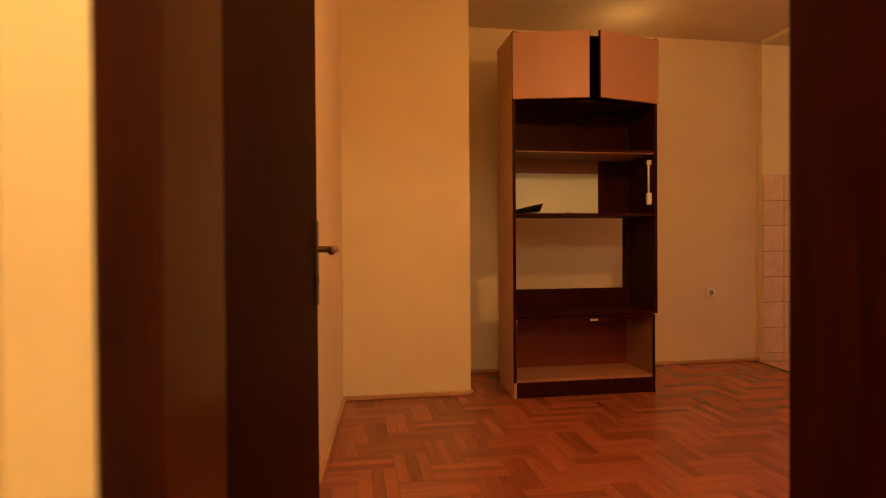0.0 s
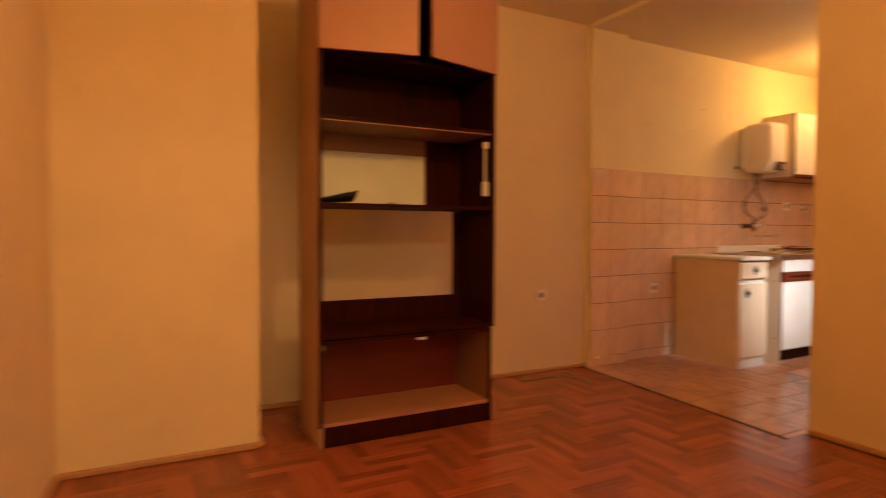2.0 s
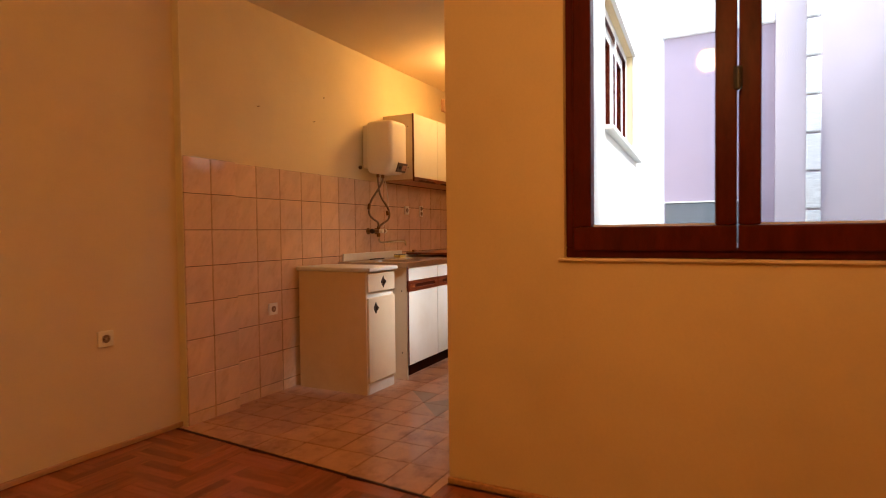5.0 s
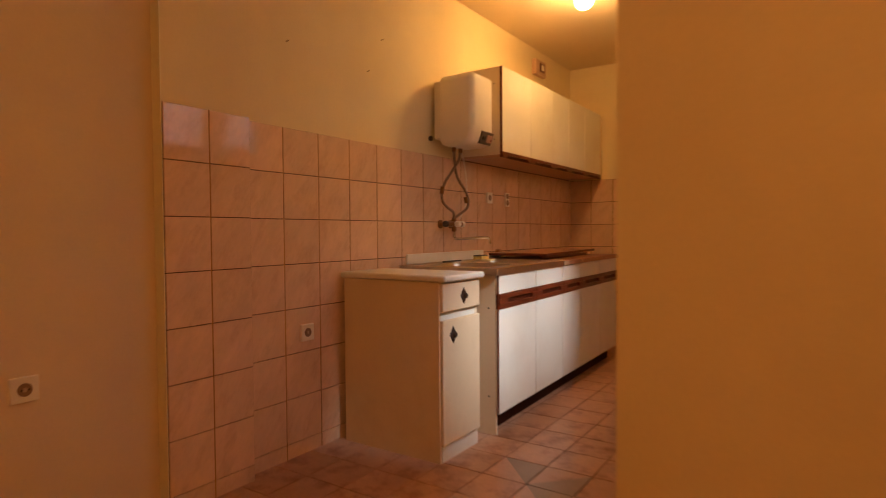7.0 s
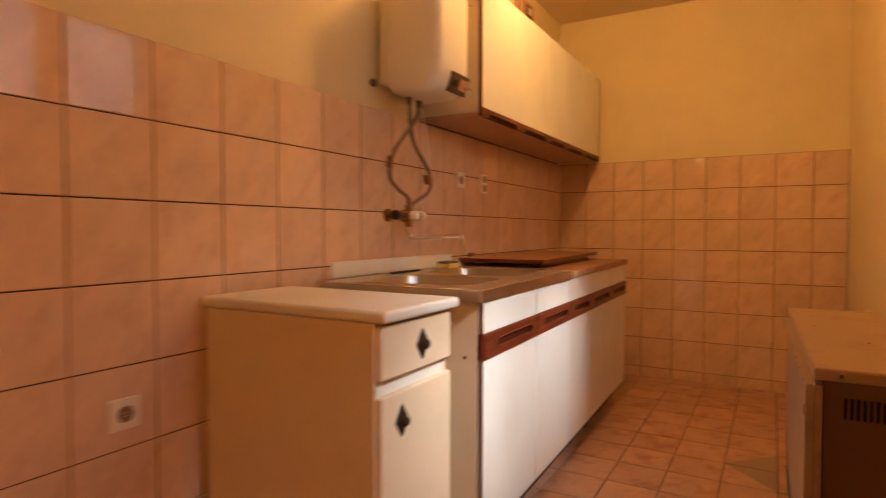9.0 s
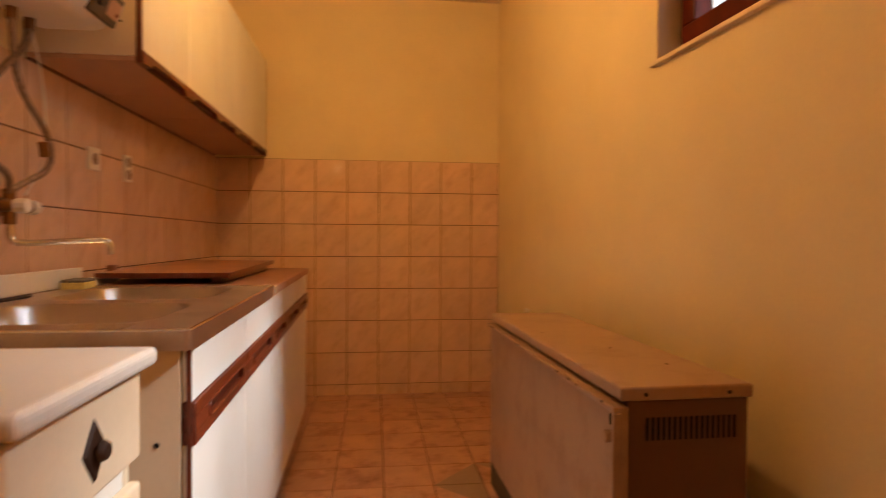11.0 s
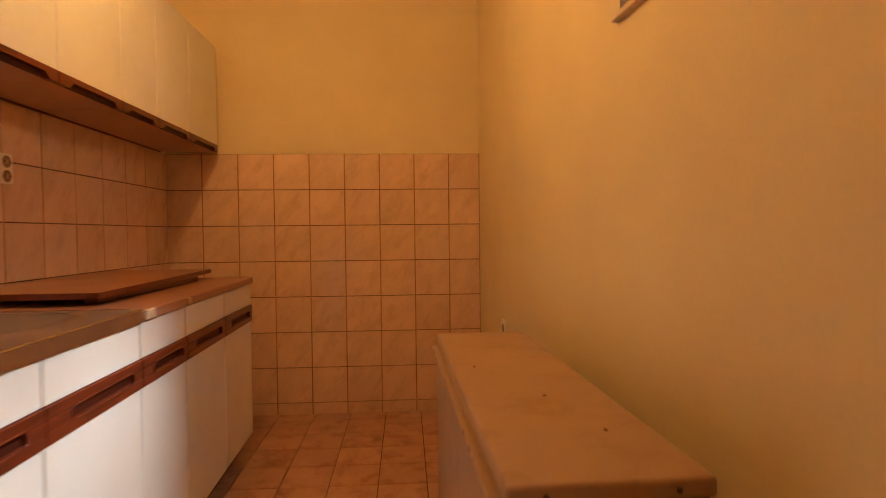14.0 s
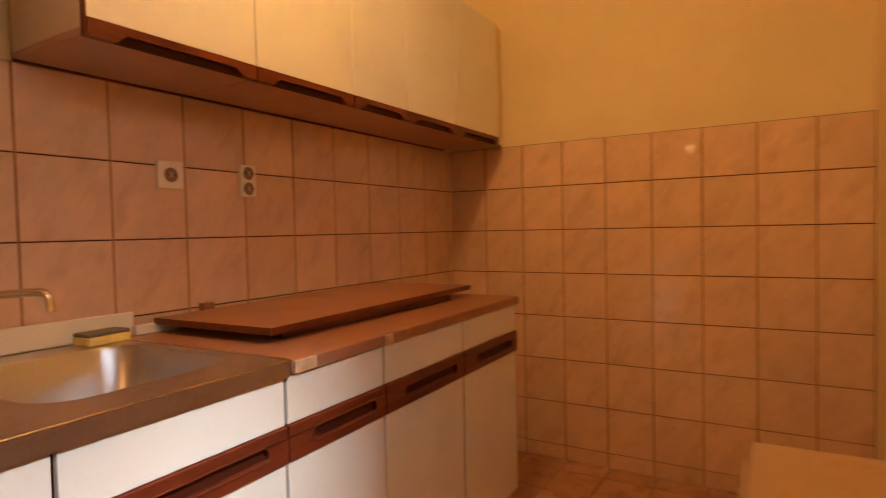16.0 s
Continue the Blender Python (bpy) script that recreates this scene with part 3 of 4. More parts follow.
# ---- sockets ----
def socket(name, at, holes=1, label="white plastic wall socket with a round recess", w=0.08):
    s = thing(name, label, "socket", at=at)
    hgt = 0.08 if holes == 1 else 0.105
    part("cover_plate", box(-w / 2, w / 2, -0.012, 0, -hgt / 2, hgt / 2, 0.003, 2), M_PLASTIC, s)
    for k in range(holes):
        z = 0 if holes == 1 else (-0.025 + 0.05 * k)
        r = 0.021
        # flat brown disc: the shade inside the round recess is painted, not modelled
        part("recess", cyl((0, -0.0135, z), (0, -0.011, z), r, 24), M_RECESS_SHADE, s)
        ring = cyl((0, -0.015, z), (0, -0.013, z), 0.007, 16)
        part("insert", ring, M_INSERT, s)
        for dx in (-0.0095, 0.0095):
            part("pin_hole", cyl((dx, -0.0158, z), (dx, -0.0148, z), 0.003, 8), M_SLOT, s)
    return s


socket("wall_socket", pose(-0.436, 0.0, 0.575))
socket("wall_socket", pose(0.732, -0.006, 0.582), label="white plastic wall socket on the tiled wall")
socket("wall_socket", pose(2.528, -0.006, 1.305), label="white plastic wall socket above the sink")
socket("wall_socket", pose(2.807, -0.006, 1.304), 2, "cream double wall socket on the tiles above the worktop", 0.062)
socket("wall_socket", pose(-3.525, -2.22, 0.665, 0, 0, 85.8), label="white plastic wall socket beside the door")
socket("wall_socket", SLANT @ pose(-0.66, 0.0, 0.600, 0, 0, 180), label="white wall socket behind the storage heater")

# ---- narrow cabinet ----
CX0, CX1, CY0, CY1, CT = 0.950, 1.285, -0.627, -0.050, 0.860


def diamond(parent, x, z, y):
    bm = bmesh.new()
    pts = [(0, 0.042), (0.018, 0.018), (0.030, 0.0), (0.018, -0.018), (0, -0.042), (-0.018, -0.018), (-0.030, 0.0), (-0.018, 0.018)]
    a = [bm.verts.new((x + u, y, z + v)) for u, v in pts]
    b = [bm.verts.new((x + u * 0.8, y - 0.004, z + v * 0.85)) for u, v in pts]
    bm.faces.new(b)
    for i in range(8):
        j = (i + 1) % 8
        bm.faces.new((a[i], a[j], b[j], b[i]))
    ob = part("handle_plate", bm, M_KNOB, parent)
    cyl_bm = cyl((x, y - 0.003, z), (x, y - 0.012, z), 0.006, 12)
    cyl((x, y - 0.009, z), (x, y - 0.019, z), 0.015, 16, 0.011, bm=cyl_bm, bevel=0.003)
    part("knob", cyl_bm, M_KNOB, parent, smooth=False)


def narrow_cabinet():
    c = thing("narrow_cabinet", "narrow cream kitchen cabinet with drawer, door and white top", "cabinet")
    part("side_panel", box(CX0, CX0 + 0.016, CY0, CY1, 0, CT - 0.032, 0.001), M_CREAM, c)
    part("side_panel", box(CX1 - 0.016, CX1, CY0, CY1, 0, CT - 0.032, 0.001), M_CREAM, c)
    part("back_panel", box(CX0 + 0.016, CX1 - 0.016, CY1 - 0.006, CY1, 0.02, CT - 0.032), M_CREAM, c)
    part("carcass_front", box(CX0 + 0.016, CX1 - 0.016, CY0 + 0.002, CY0 + 0.02, 0.0, CT - 0.034), M_WHITE, c)
    part("top", box(CX0 - 0.010, CX1 + 0.014, CY0 - 0.040, CY1 + 0.02, CT - 0.030, CT, 0.011, 4), M_WHITE, c, "white post-formed top with a rounded edge")
    d = part("drawer_front", box(CX0 + 0.004, CX1 - 0.002, CY0 - 0.019, CY0 + 0.001, 0.692, CT - 0.038, 0.006, 3), M_CREAM, c, "cream drawer front with a dark diamond knob")
    diamond(d, (CX0 + CX1) / 2 + 0.015, 0.755, CY0 - 0.019)
    e = part("door", box(CX0 + 0.004, CX1 - 0.002, CY0 - 0.019, CY0 + 0.001, 0.080, 0.655, 0.006, 3), M_CREAM, c, "cream door with a dark diamond knob")
    diamond(e, CX0 + 0.088, 0.583, CY0 - 0.019)
    part("plinth", box(CX0 + 0.017, CX1 - 0.004, CY0 - 0.004, CY0 + 0.0015, 0.0, 0.084), M_WHITE, c)
    return c


narrow_cabinet()

# ---- base units, sink and worktop ----
BX = [1.420, 1.895, 2.335, 2.680, 3.118, 3.562]
BY0, BY1, BT = -0.680, -0.066, 0.836
# the run of units stands slightly askew to the wall
RUN = Matrix.Translation((1.42, -0.68, 0)) @ pose(0, 0, 0, 0, 0, 1.33) @ Matrix.Translation((-1.42, 0.68, 0))


def grip_strip(x0, x1, z0, z1, y, parent):
    """A wooden grip strip with a long routed oval groove and a rounded lip round it."""
    s = box(x0, x1, y - 0.020, y + 0.004, z0, z0 + 0.026, 0.002)
    box(x0, x1, y - 0.020, y + 0.004, z1 - 0.026, z1, 0.002, bm=s)
    m0, m1 = x0 + (x1 - x0) * 0.20, x1 - (x1 - x0) * 0.12
    for a, b in ((x0, m0), (m1, x1)):
        box(a, b, y - 0.020, y + 0.004, z0 + 0.026, z1 - 0.026, bm=s)
    p = part("grip_strip", s, M_STRIP, parent, "reddish-brown wooden grip strip")
    # same wood as the strip, its colour darkened for shade in the groove
    part("grip_recess", box(m0, m1, y - 0.009, y + 0.004, z0 + 0.026, z1 - 0.026), M_STRIPD, p)
    zc, h = (z0 + z1) / 2, (z1 - z0) / 2 - 0.023
    ring = []
    for k in range(25):
        a = 2 * math.pi * k / 24
        cx = m1 - h if math.cos(a) > 0 else m0 + h
        ring.append((cx + h * math.cos(a), y - 0.0205, zc + h * math.sin(a)))
    part("grip_lip", tube(ring, 0.0022, 8, rounds=1), M_STRIP, p, smooth=True)


def base_unit(x0, x1, first=False):
    u = thing("base_unit", "white-fronted kitchen base unit with a brown grip strip", "cabinet", "base units", at=RUN)
    part("side_panel", box(x0, x0 + 0.016, BY0 + 0.02, BY1, 0.0 if first else 0.1, BT, 0.001), M_CREAM, u)
    part("side_panel", box(x1 - 0.017, x1 - 0.001, BY0 + 0.02, BY1, 0.1, BT, 0.001), M_CREAM, u)
    part("bottom_board", box(x0 + 0.016, x1 - 0.017, BY0 + 0.02, BY1, 0.118, 0.134), M_CREAM, u)
    part("plinth", box(x0 + 0.001, x1, BY0 + 0.075, BY0 + 0.091, 0.0, 0.111), M_DARK, u, "dark brown plinth")
    part("front_panel", box(x0 + 0.0042, x1 - 0.0042, BY0, BY0 + 0.018, 0.735, BT - 0.002, 0.0015), M_WHITE, u)
    # dark strip added behind the gap to paint its shade; the carcass is cream
    part("gap_shade", box(x1 - 0.006, x1 + 0.004, BY0 + 0.012, BY0 + 0.0195, 0.112, BT - 0.002), M_DARK, u, "dark strip for the shade in the gap between two fronts")
    part("door", box(x0 + 0.0042, x1 - 0.0042, BY0, BY0 + 0.018, 0.112, 0.655, 0.002), M_WHITE, u)
    if first:
        part("edge_strip", box(x0 - 0.002, x0 + 0.002, BY0 + 0.001, BY0 + 0.009, 0.118, BT), M_STRIP, u)
        for z in (0.20, 0.66):
            part("screw_hole", cyl((x0 - 0.001, BY0 + 0.06, z), (x0 + 0.001, BY0 + 0.06, z), 0.005, 10), M_SLOT, u)
    grip_strip(x0 + 0.002, x1 - 0.002, 0.656, 0.734, BY0 + 0.014, u)
    return u


for k in range(5):
    base_unit(BX[k], BX[k + 1], k == 0)


def rounded_rect(x0, x1, y0, y1, r, n=6):
    pts = []
    for cx, cy, a0 in ((x1 - r, y1 - r, 0), (x0 + r, y1 - r, 90), (x0 + r, y0 + r, 180), (x1 - r, y0 + r, 270)):
        for k in range(n + 1):
            a = radians(a0 + 90 * k / n)
            pts.append((cx + r * math.cos(a), cy + r * math.sin(a)))
    return pts


def sink():
    s = thing("steel_sink", "worn stainless steel sink top with two round-cornered bowls and a drainer", "sink", at=RUN)
    x0, x1, y0, y1, z = 1.392, 2.348, -0.687, -0.064, 0.868
    bowls = [(1.490, 1.845, -0.580, -0.175), (1.930, 2.315, -0.575, -0.165)]
    bm = bmesh.new()
    outer = [bm.verts.new((x, y, z)) for x, y in rounded_rect(x0, x1, y0, y1, 0.012, 3)]
    loops = [outer]
    for a, b, c, d in bowls:
        loops.append([bm.verts.new((x, y, z)) for x, y in rounded_rect(a, b, c, d, 0.085, 8)])
    edges = []
    for lp in loops:
        for i in range(len(lp)):
            edges.append(bm.edges.new((lp[i], lp[(i + 1) % len(lp)])))
    bmesh.ops.triangle_fill(bm, use_beauty=True, edges=edges)
    low = [bm.verts.new((v.co.x, v.co.y, z - 0.035)) for v in outer]
    for i in range(len(outer)):
        j = (i + 1) % len(outer)
        bm.faces.new((outer[i], outer[j], low[j], low[i]))
    part("sink_top", bm, M_STEEL, s, smooth=False)
    rim = box(x0 + 0.001, x1 - 0.001, y0, y0 + 0.007, z - 0.001, z + 0.003, 0.0012)
    box(x0, x0 + 0.007, y0 + 0.007, y1, z - 0.001, z + 0.003, 0.0012, bm=rim)
    box(x1 - 0.007, x1, y0 + 0.007, y1, z - 0.001, z + 0.003, 0.0012, bm=rim)
    # chrome instead of the sink's steel stands in for daylight reflected along the rim
    part("raised_rim", rim, M_CHROME, s, "raised rim, made brighter for its daylight reflection")
    for k in range(6):
        xx = x0 + 0.025 + k * 0.012
        part("drain_rib", box(xx, xx + 0.005, y0 + 0.12, y1 - 0.14, z - 0.001, z + 0.0015, 0.0007), M_STEEL, s)
    for a, b, c, d in bowls:
        bb_ = bmesh.new()
        rings = []
        for off, dz, r in ((0.0, 0.0, 0.085), (0.004, -0.006, 0.082), (0.012, -0.10, 0.078), (0.03, -0.145, 0.07), (0.065, -0.158, 0.05)):
            rings.append([bb_.verts.new((x, y, z + dz)) for x, y in rounded_rect(a + off, b - off, c + off, d - off, r, 8)])
        for p, q in zip(rings, rings[1:]):
            for i in range(len(p)):
                j = (i + 1) % len(p)
                bb_.faces.new((p[i], p[j], q[j], q[i]))
        bb_.faces.new(rings[-1])
        part("bowl", bb_, M_BOWL, s, smooth=True)
        part("drain", cyl(((a + b) / 2, (c + d) / 2, z - 0.157), ((a + b) / 2, (c + d) / 2, z - 0.154), 0.035, 24), M_CHROME, s)
    return s


sink()
worktop = thing("worktop", "brown laminate worktop with a chipped front edge", "worktop", at=RUN)
part("top_board", box(2.352, BX[-1] + 0.014, -0.684, -0.068, 0.8365, 0.866, 0.002), M_CHIP, worktop)
part("front_edge", box(2.354, 2.42, -0.691, -0.6845, 0.838, 0.864, 0.001), M_CHIPEDGE, worktop, "bare chipped chipboard edge")
part("front_edge", box(2.422, 2.672, -0.689, -0.6845, 0.8375, 0.865, 0.001), M_CHIP, worktop)
part("front_edge", box(2.674, 2.712, -0.691, -0.6845, 0.839, 0.863, 0.001), M_CHIPEDGE, worktop, "bare chipped chipboard edge")
part("front_edge", box(2.714, BX[-1] + 0.012, -0.689, -0.6845, 0.8375, 0.865, 0.001), M_CHIP, worktop)
part("back_trim", box(2.395, 2.64, -0.085, -0.066, 0.866, 0.892, 0.002), M_WHITE, worktop, "pale edging strip behind the worktop")
board = thing("loose_board", "brown laminated board lying loose on the worktop", "board", at=pose(2.450, -0.495, 0.896, 0, -0.3, 1.6))
part("board", box(0, 1.05, 0.0, 0.44, -0.008, 0.010, 0.001), M_CHIP, board)
part("board_edge", box(0.001, 1.049, -0.0015, 0.0, -0.008, 0.010), M_STRIP, board)
part("board_edge", box(-0.0015, 0.0, 0.0, 0.44, -0.008, 0.010), M_STRIP, board)
batten = thing("wooden_batten", "dark wooden batten under the loose board", "board")
part("batten", box(2.52, 3.36, -0.455, -0.415, 0.866, 0.8865, 0.001), M_STRIP, batten)
bloc = thing("wood_block", "small brown wooden block behind the loose board", "offcut")
part("block", box(2.60, 2.64, -0.048, -0.022, 0.866, 0.926, 0.002), M_CHIP, bloc)
splash = thing("back_splash", "pale marble-patterned plank standing behind the sink", "trim", at=pose(1.495, -0.030, 0.868, 4, 0, 0))
part("plank", box(0, 0.895, -0.006, 0.006, 0, 0.060, 0.002), M_WHITE, splash)
sponge = thing("sponge", "yellow and dark kitchen sponge on the sink edge", "sponge", at=pose(2.285, -0.078, 0.867, 0, 0, 4))
part("foam", box(-0.055, 0.055, -0.032, 0.032, 0, 0.022, 0.004, 2), M_RUBBER, sponge)
part("pad", box(-0.054, 0.054, -0.031, 0.031, 0.0215, 0.030, 0.002), M_SCOUR, sponge)
rod = thing("metal_rod", "thin dark metal rod lying along the back of the sink", "rod")
part("rod", cyl((1.78, -0.098, 0.872), (2.00, -0.092, 0.872), 0.005, 10), M_BLACK, rod)

# ---- wall units ----
WX = [2.145, 2.585, 2.988, 3.298, 3.674, 4.085]
WYF, WZB, WZT = -0.322, 1.541, 2.128


def wall_unit(x0, x1, first=False):
    u = thing("wall_unit", "white-fronted wall cupboard with a brown grip strip below", "cabinet", "wall units")
    part("side_panel", box(x0, x0 + 0.015, WYF + 0.018, -0.006, WZB + 0.02, WZT, 0.001), M_CREAM, u)
    part("side_panel", box(x1 - 0.016, x1 - 0.001, WYF + 0.018, -0.006, WZB + 0.02, WZT, 0.001), M_CREAM, u)
    part("bottom_board", box(x0 + 0.0, x1 - 0.0003, WYF + 0.020, -0.006, WZB + 0.004, WZB + 0.019, 0.001), M_SHELF, u)
    part("top_board", box(x0 + 0.015, x1 - 0.016, WYF + 0.018, -0.006, WZT - 0.015, WZT), M_CREAM, u)
    part("door", box(x0 + 0.002, x1 - 0.002, WYF, WYF + 0.017, WZB + 0.038, WZT, 0.0015), M_WHITE, u)
    m0, m1 = x0 + (x1 - x0) * 0.16, x1 - (x1 - x0) * 0.12
    lower = [(x0 + 0.002, WZB), (m0 - 0.012, WZB)]
    lower += [(m0 - 0.012 + 0.034 * k / 6, WZB + 0.019 * (0.5 - 0.5 * math.cos(math.pi * k / 6))) for k in range(1, 7)]
    lower += [(m1 + 0.012 - 0.034 * k / 6, WZB + 0.019 * (0.5 - 0.5 * math.cos(math.pi * k / 6))) for k in range(6, -1, -1)]
    lower += [(x1 - 0.002, WZB)]
    s = upright(lower + [(x1 - 0.002, WZB + 0.037), (x0 + 0.002, WZB + 0.037)], WYF - 0.003, WYF + 0.019)
    # darkened strip wood paints the shade behind the finger cut-out
    part("grip_recess", box(m0 - 0.01, m1 + 0.01, WYF + 0.010, WYF + 0.0185, WZB + 0.001, WZB + 0.030), M_STRIPD, u)
    part("grip_strip", s, M_STRIP, u, "reddish-brown wooden grip strip")
    # brown strip added to paint the shade between neighbouring doors
    part("gap_shade", box(x1 - 0.005, x1 + 0.003, WYF + 0.010, WYF + 0.0175, WZB + 0.038, WZT), M_HSIDE, u, "brown strip for the shade in the gap between two doors")
    part("back_rail", box(x0, x1, -0.014, -0.006, WZB - 0.002, WZB + 0.004), M_STRIP, u)
    if first:
        part("edge_strip", box(x0 - 0.002, x0 + 0.002, WYF, WYF + 0.016, WZB, WZT), M_STRIP, u)
        for z in (1.66, 2.02):
            part("screw_hole", cyl((x0 - 0.001, WYF + 0.06, z), (x0 + 0.001, WYF + 0.06, z), 0.004, 10), M_SLOT, u)
    return u


for k in range(5):
    wall_unit(WX[k], WX[k + 1], k == 0)
filler = thing("filler_panel", "white filler panel between wall cupboard and end wall", "cabinet")
part("panel", box(WX[-1] + 0.001, XB - 0.008, WYF + 0.02, -0.006, WZB + 0.012, WZT, 0.001), M_CREAM, filler)

# ---- water heater ----
heater = thing("water_heater", "small white enamelled electric water heater hung on the wall", "heater")
profile = [(-0.055, 1.600), (-0.055, 2.024), (-0.308, 2.024), (-0.308, 1.678), (-0.272, 1.588), (-0.120, 1.588)]
hb = bmesh.new()
ends = [[hb.verts.new((x, y, z)) for y, z in profile] for x in (1.800, 2.056)]
hb.faces.new(ends[0])
hb.faces.new(ends[1][::-1])
for k in range(len(profile)):
    j = (k + 1) % len(profile)
    hb.faces.new((ends[0][k], ends[0][j], ends[1][j], ends[1][k]))
bmesh.ops.recalc_face_normals(hb, faces=hb.faces[:])
bmesh.ops.bevel(hb, geom=[e for e in hb.edges if e.calc_face_angle(0) > 0.3], offset=0.036, segments=6, profile=0.5, affect="EDGES", clamp_overlap=True)
part("casing", hb, M_PLASTIC, heater, smooth=True)
part("back_plate", box(1.822, 2.034, -0.070, -0.006, 1.640, 2.000, 0.012, 3), M_PLASTIC, heater)
cp = part("control_panel", box(1.905, 2.048, -0.006, 0.012, -0.040, 0.040, 0.004, 2), M_GREYP, heater, "dark grey control panel")
cp.matrix_world = pose(0, -0.296, 1.640, 21, 0, 0)
part("dial", cyl((1.935, -0.006, 0.0), (1.935, -0.015, 0.0), 0.014, 20), M_BLACK, cp)
part("badge", box(1.972, 2.038, -0.010, -0.006, -0.022, 0.024, 0.002), M_SHELF, cp)
part("lamp_bar", box(2.018, 2.032, -0.0115, -0.0095, -0.012, -0.002), M_MAR, cp)
for x in (1.880, 1.955):
    part("pipe_nut", cyl((x, -0.12, 1.560), (x, -0.12, 1.592), 0.014, 6), M_BRASS, heater)

# ---- tap and hoses ----
tap = thing("wall_tap", "old wall-mounted mixer tap with a swivelling spout", "tap")
body = cyl((1.86, -0.075, 1.108), (2.03, -0.075, 1.108), 0.017, 18)
cyl((1.945, -0.075, 1.06), (1.945, -0.075, 1.15), 0.015, 16, bm=body)
cyl((1.885, -0.075, 1.108), (1.885, -0.006, 1.108), 0.013, 14, bm=body)
cyl((1.885, -0.012, 1.108), (1.885, -0.006, 1.108), 0.028, 20, bm=body)
cyl((2.005, -0.075, 1.108), (2.005, -0.006, 1.108), 0.013, 14, bm=body)
cyl((2.005, -0.012, 1.108), (2.005, -0.006, 1.108), 0.028, 20, bm=body)
part("tap_body", body, M_BRASS, tap, smooth=False)
part("knob", cyl((1.838, -0.075, 1.108), (1.862, -0.075, 1.108), 0.021, 8, bevel=0.004), M_BLACK, tap)
part("knob", cyl((2.028, -0.075, 1.108), (2.060, -0.075, 1.108), 0.020, 8, bevel=0.004), M_PLASTIC, tap, "white plastic tap knob")
part("knob", cyl((1.945, -0.088, 1.108), (1.945, -0.122, 1.108), 0.019, 10, bevel=0.004), M_PLASTIC, tap, "white plastic tap knob")
part("spout", tube([(1.945, -0.075, 1.06), (1.945, -0.075, 1.018), (1.955, -0.10, 1.010), (2.070, -0.232, 1.022), (2.086, -0.256, 1.018), (2.088, -0.258, 0.980)], 0.0085, 12), M_CHROME, tap, smooth=True)


def hose(points, r, label, mat=None):
    h = thing("hose", label, "hose")
    part("braid", tube(points, r, 10), mat or M_HOSE, h, smooth=True)
    return h


hose([(1.880, -0.12, 1.575), (1.885, -0.12, 1.50), (1.925, -0.11, 1.40), (2.040, -0.12, 1.31), (2.060, -0.12, 1.215), (1.975, -0.085, 1.165), (1.950, -0.078, 1.145)], 0.0085, "grey braided water hose from heater to tap")
hose([(1.955, -0.12, 1.575), (1.945, -0.12, 1.52), (1.840, -0.125, 1.43), (1.755, -0.12, 1.345), (1.745, -0.11, 1.25), (1.83, -0.105, 1.205), (1.915, -0.095, 1.185), (1.938, -0.078, 1.14)], 0.0085, "grey braided water hose crossing to the tap")
hose([(2.00, -0.09, 1.60), (2.03, -0.095, 1.54), (2.065, -0.095, 1.44), (2.075, -0.095, 1.32), (2.06, -0.095, 1.22), (2.01, -0.075, 1.14)], 0.003, "thin white electric cable hanging from the heater", M_PLASTIC)

for place_at in (((2.024, -0.114, 1.285), (2.034, -0.114, 1.245)), ((1.750, -0.118, 1.335), (1.747, -0.113, 1.290))):
    nut = thing("hose_coupling", "dull metal coupling clamped on the water hose", "fitting")
    part("coupling", cyl(*place_at, 0.013, 8, bevel=0.002), M_BRASS, nut)

# ---- small wall fittings ----
vent = thing("vent_switch", "cream switch box with a brown centre high on the wall", "switch")
part("cover_plate", box(3.31, 3.52, -0.030, 0.010, 2.385, 2.515, 0.006, 2), M_HSIDE, vent)
part("centre", box(3.385, 3.475, -0.036, -0.029, 2.415, 2.490, 0.004), M_STRIP, vent)
part("rocker", box(3.405, 3.455, -0.041, -0.035, 2.430, 2.475, 0.003), M_PLASTIC, vent)
cap = thing("pipe_cap", "small grey round cap on the wall above the tiles", "cap")
part("cap", cyl((1.80, 0.010, 1.645), (1.80, -0.006, 1.645), 0.016, 18, bevel=0.003), M_GREYP, cap)
for x, z in ((0.646, 1.94), (1.33, 2.13), (1.21, 1.93)):
    nail = thing("wall_hook", "small dark nail stuck in the painted wall", "nail")
    part("nail", cyl((x, 0.012, z), (x + 0.002, -0.008, z + 0.003), 0.0025, 8), M_BRASS, nail)

# ---- storage heater ----
box_at = pose(1.494, -1.512, 0, 0, 0, 1.3)
LX, LY, LZ = 1.215, -0.298, 0.722


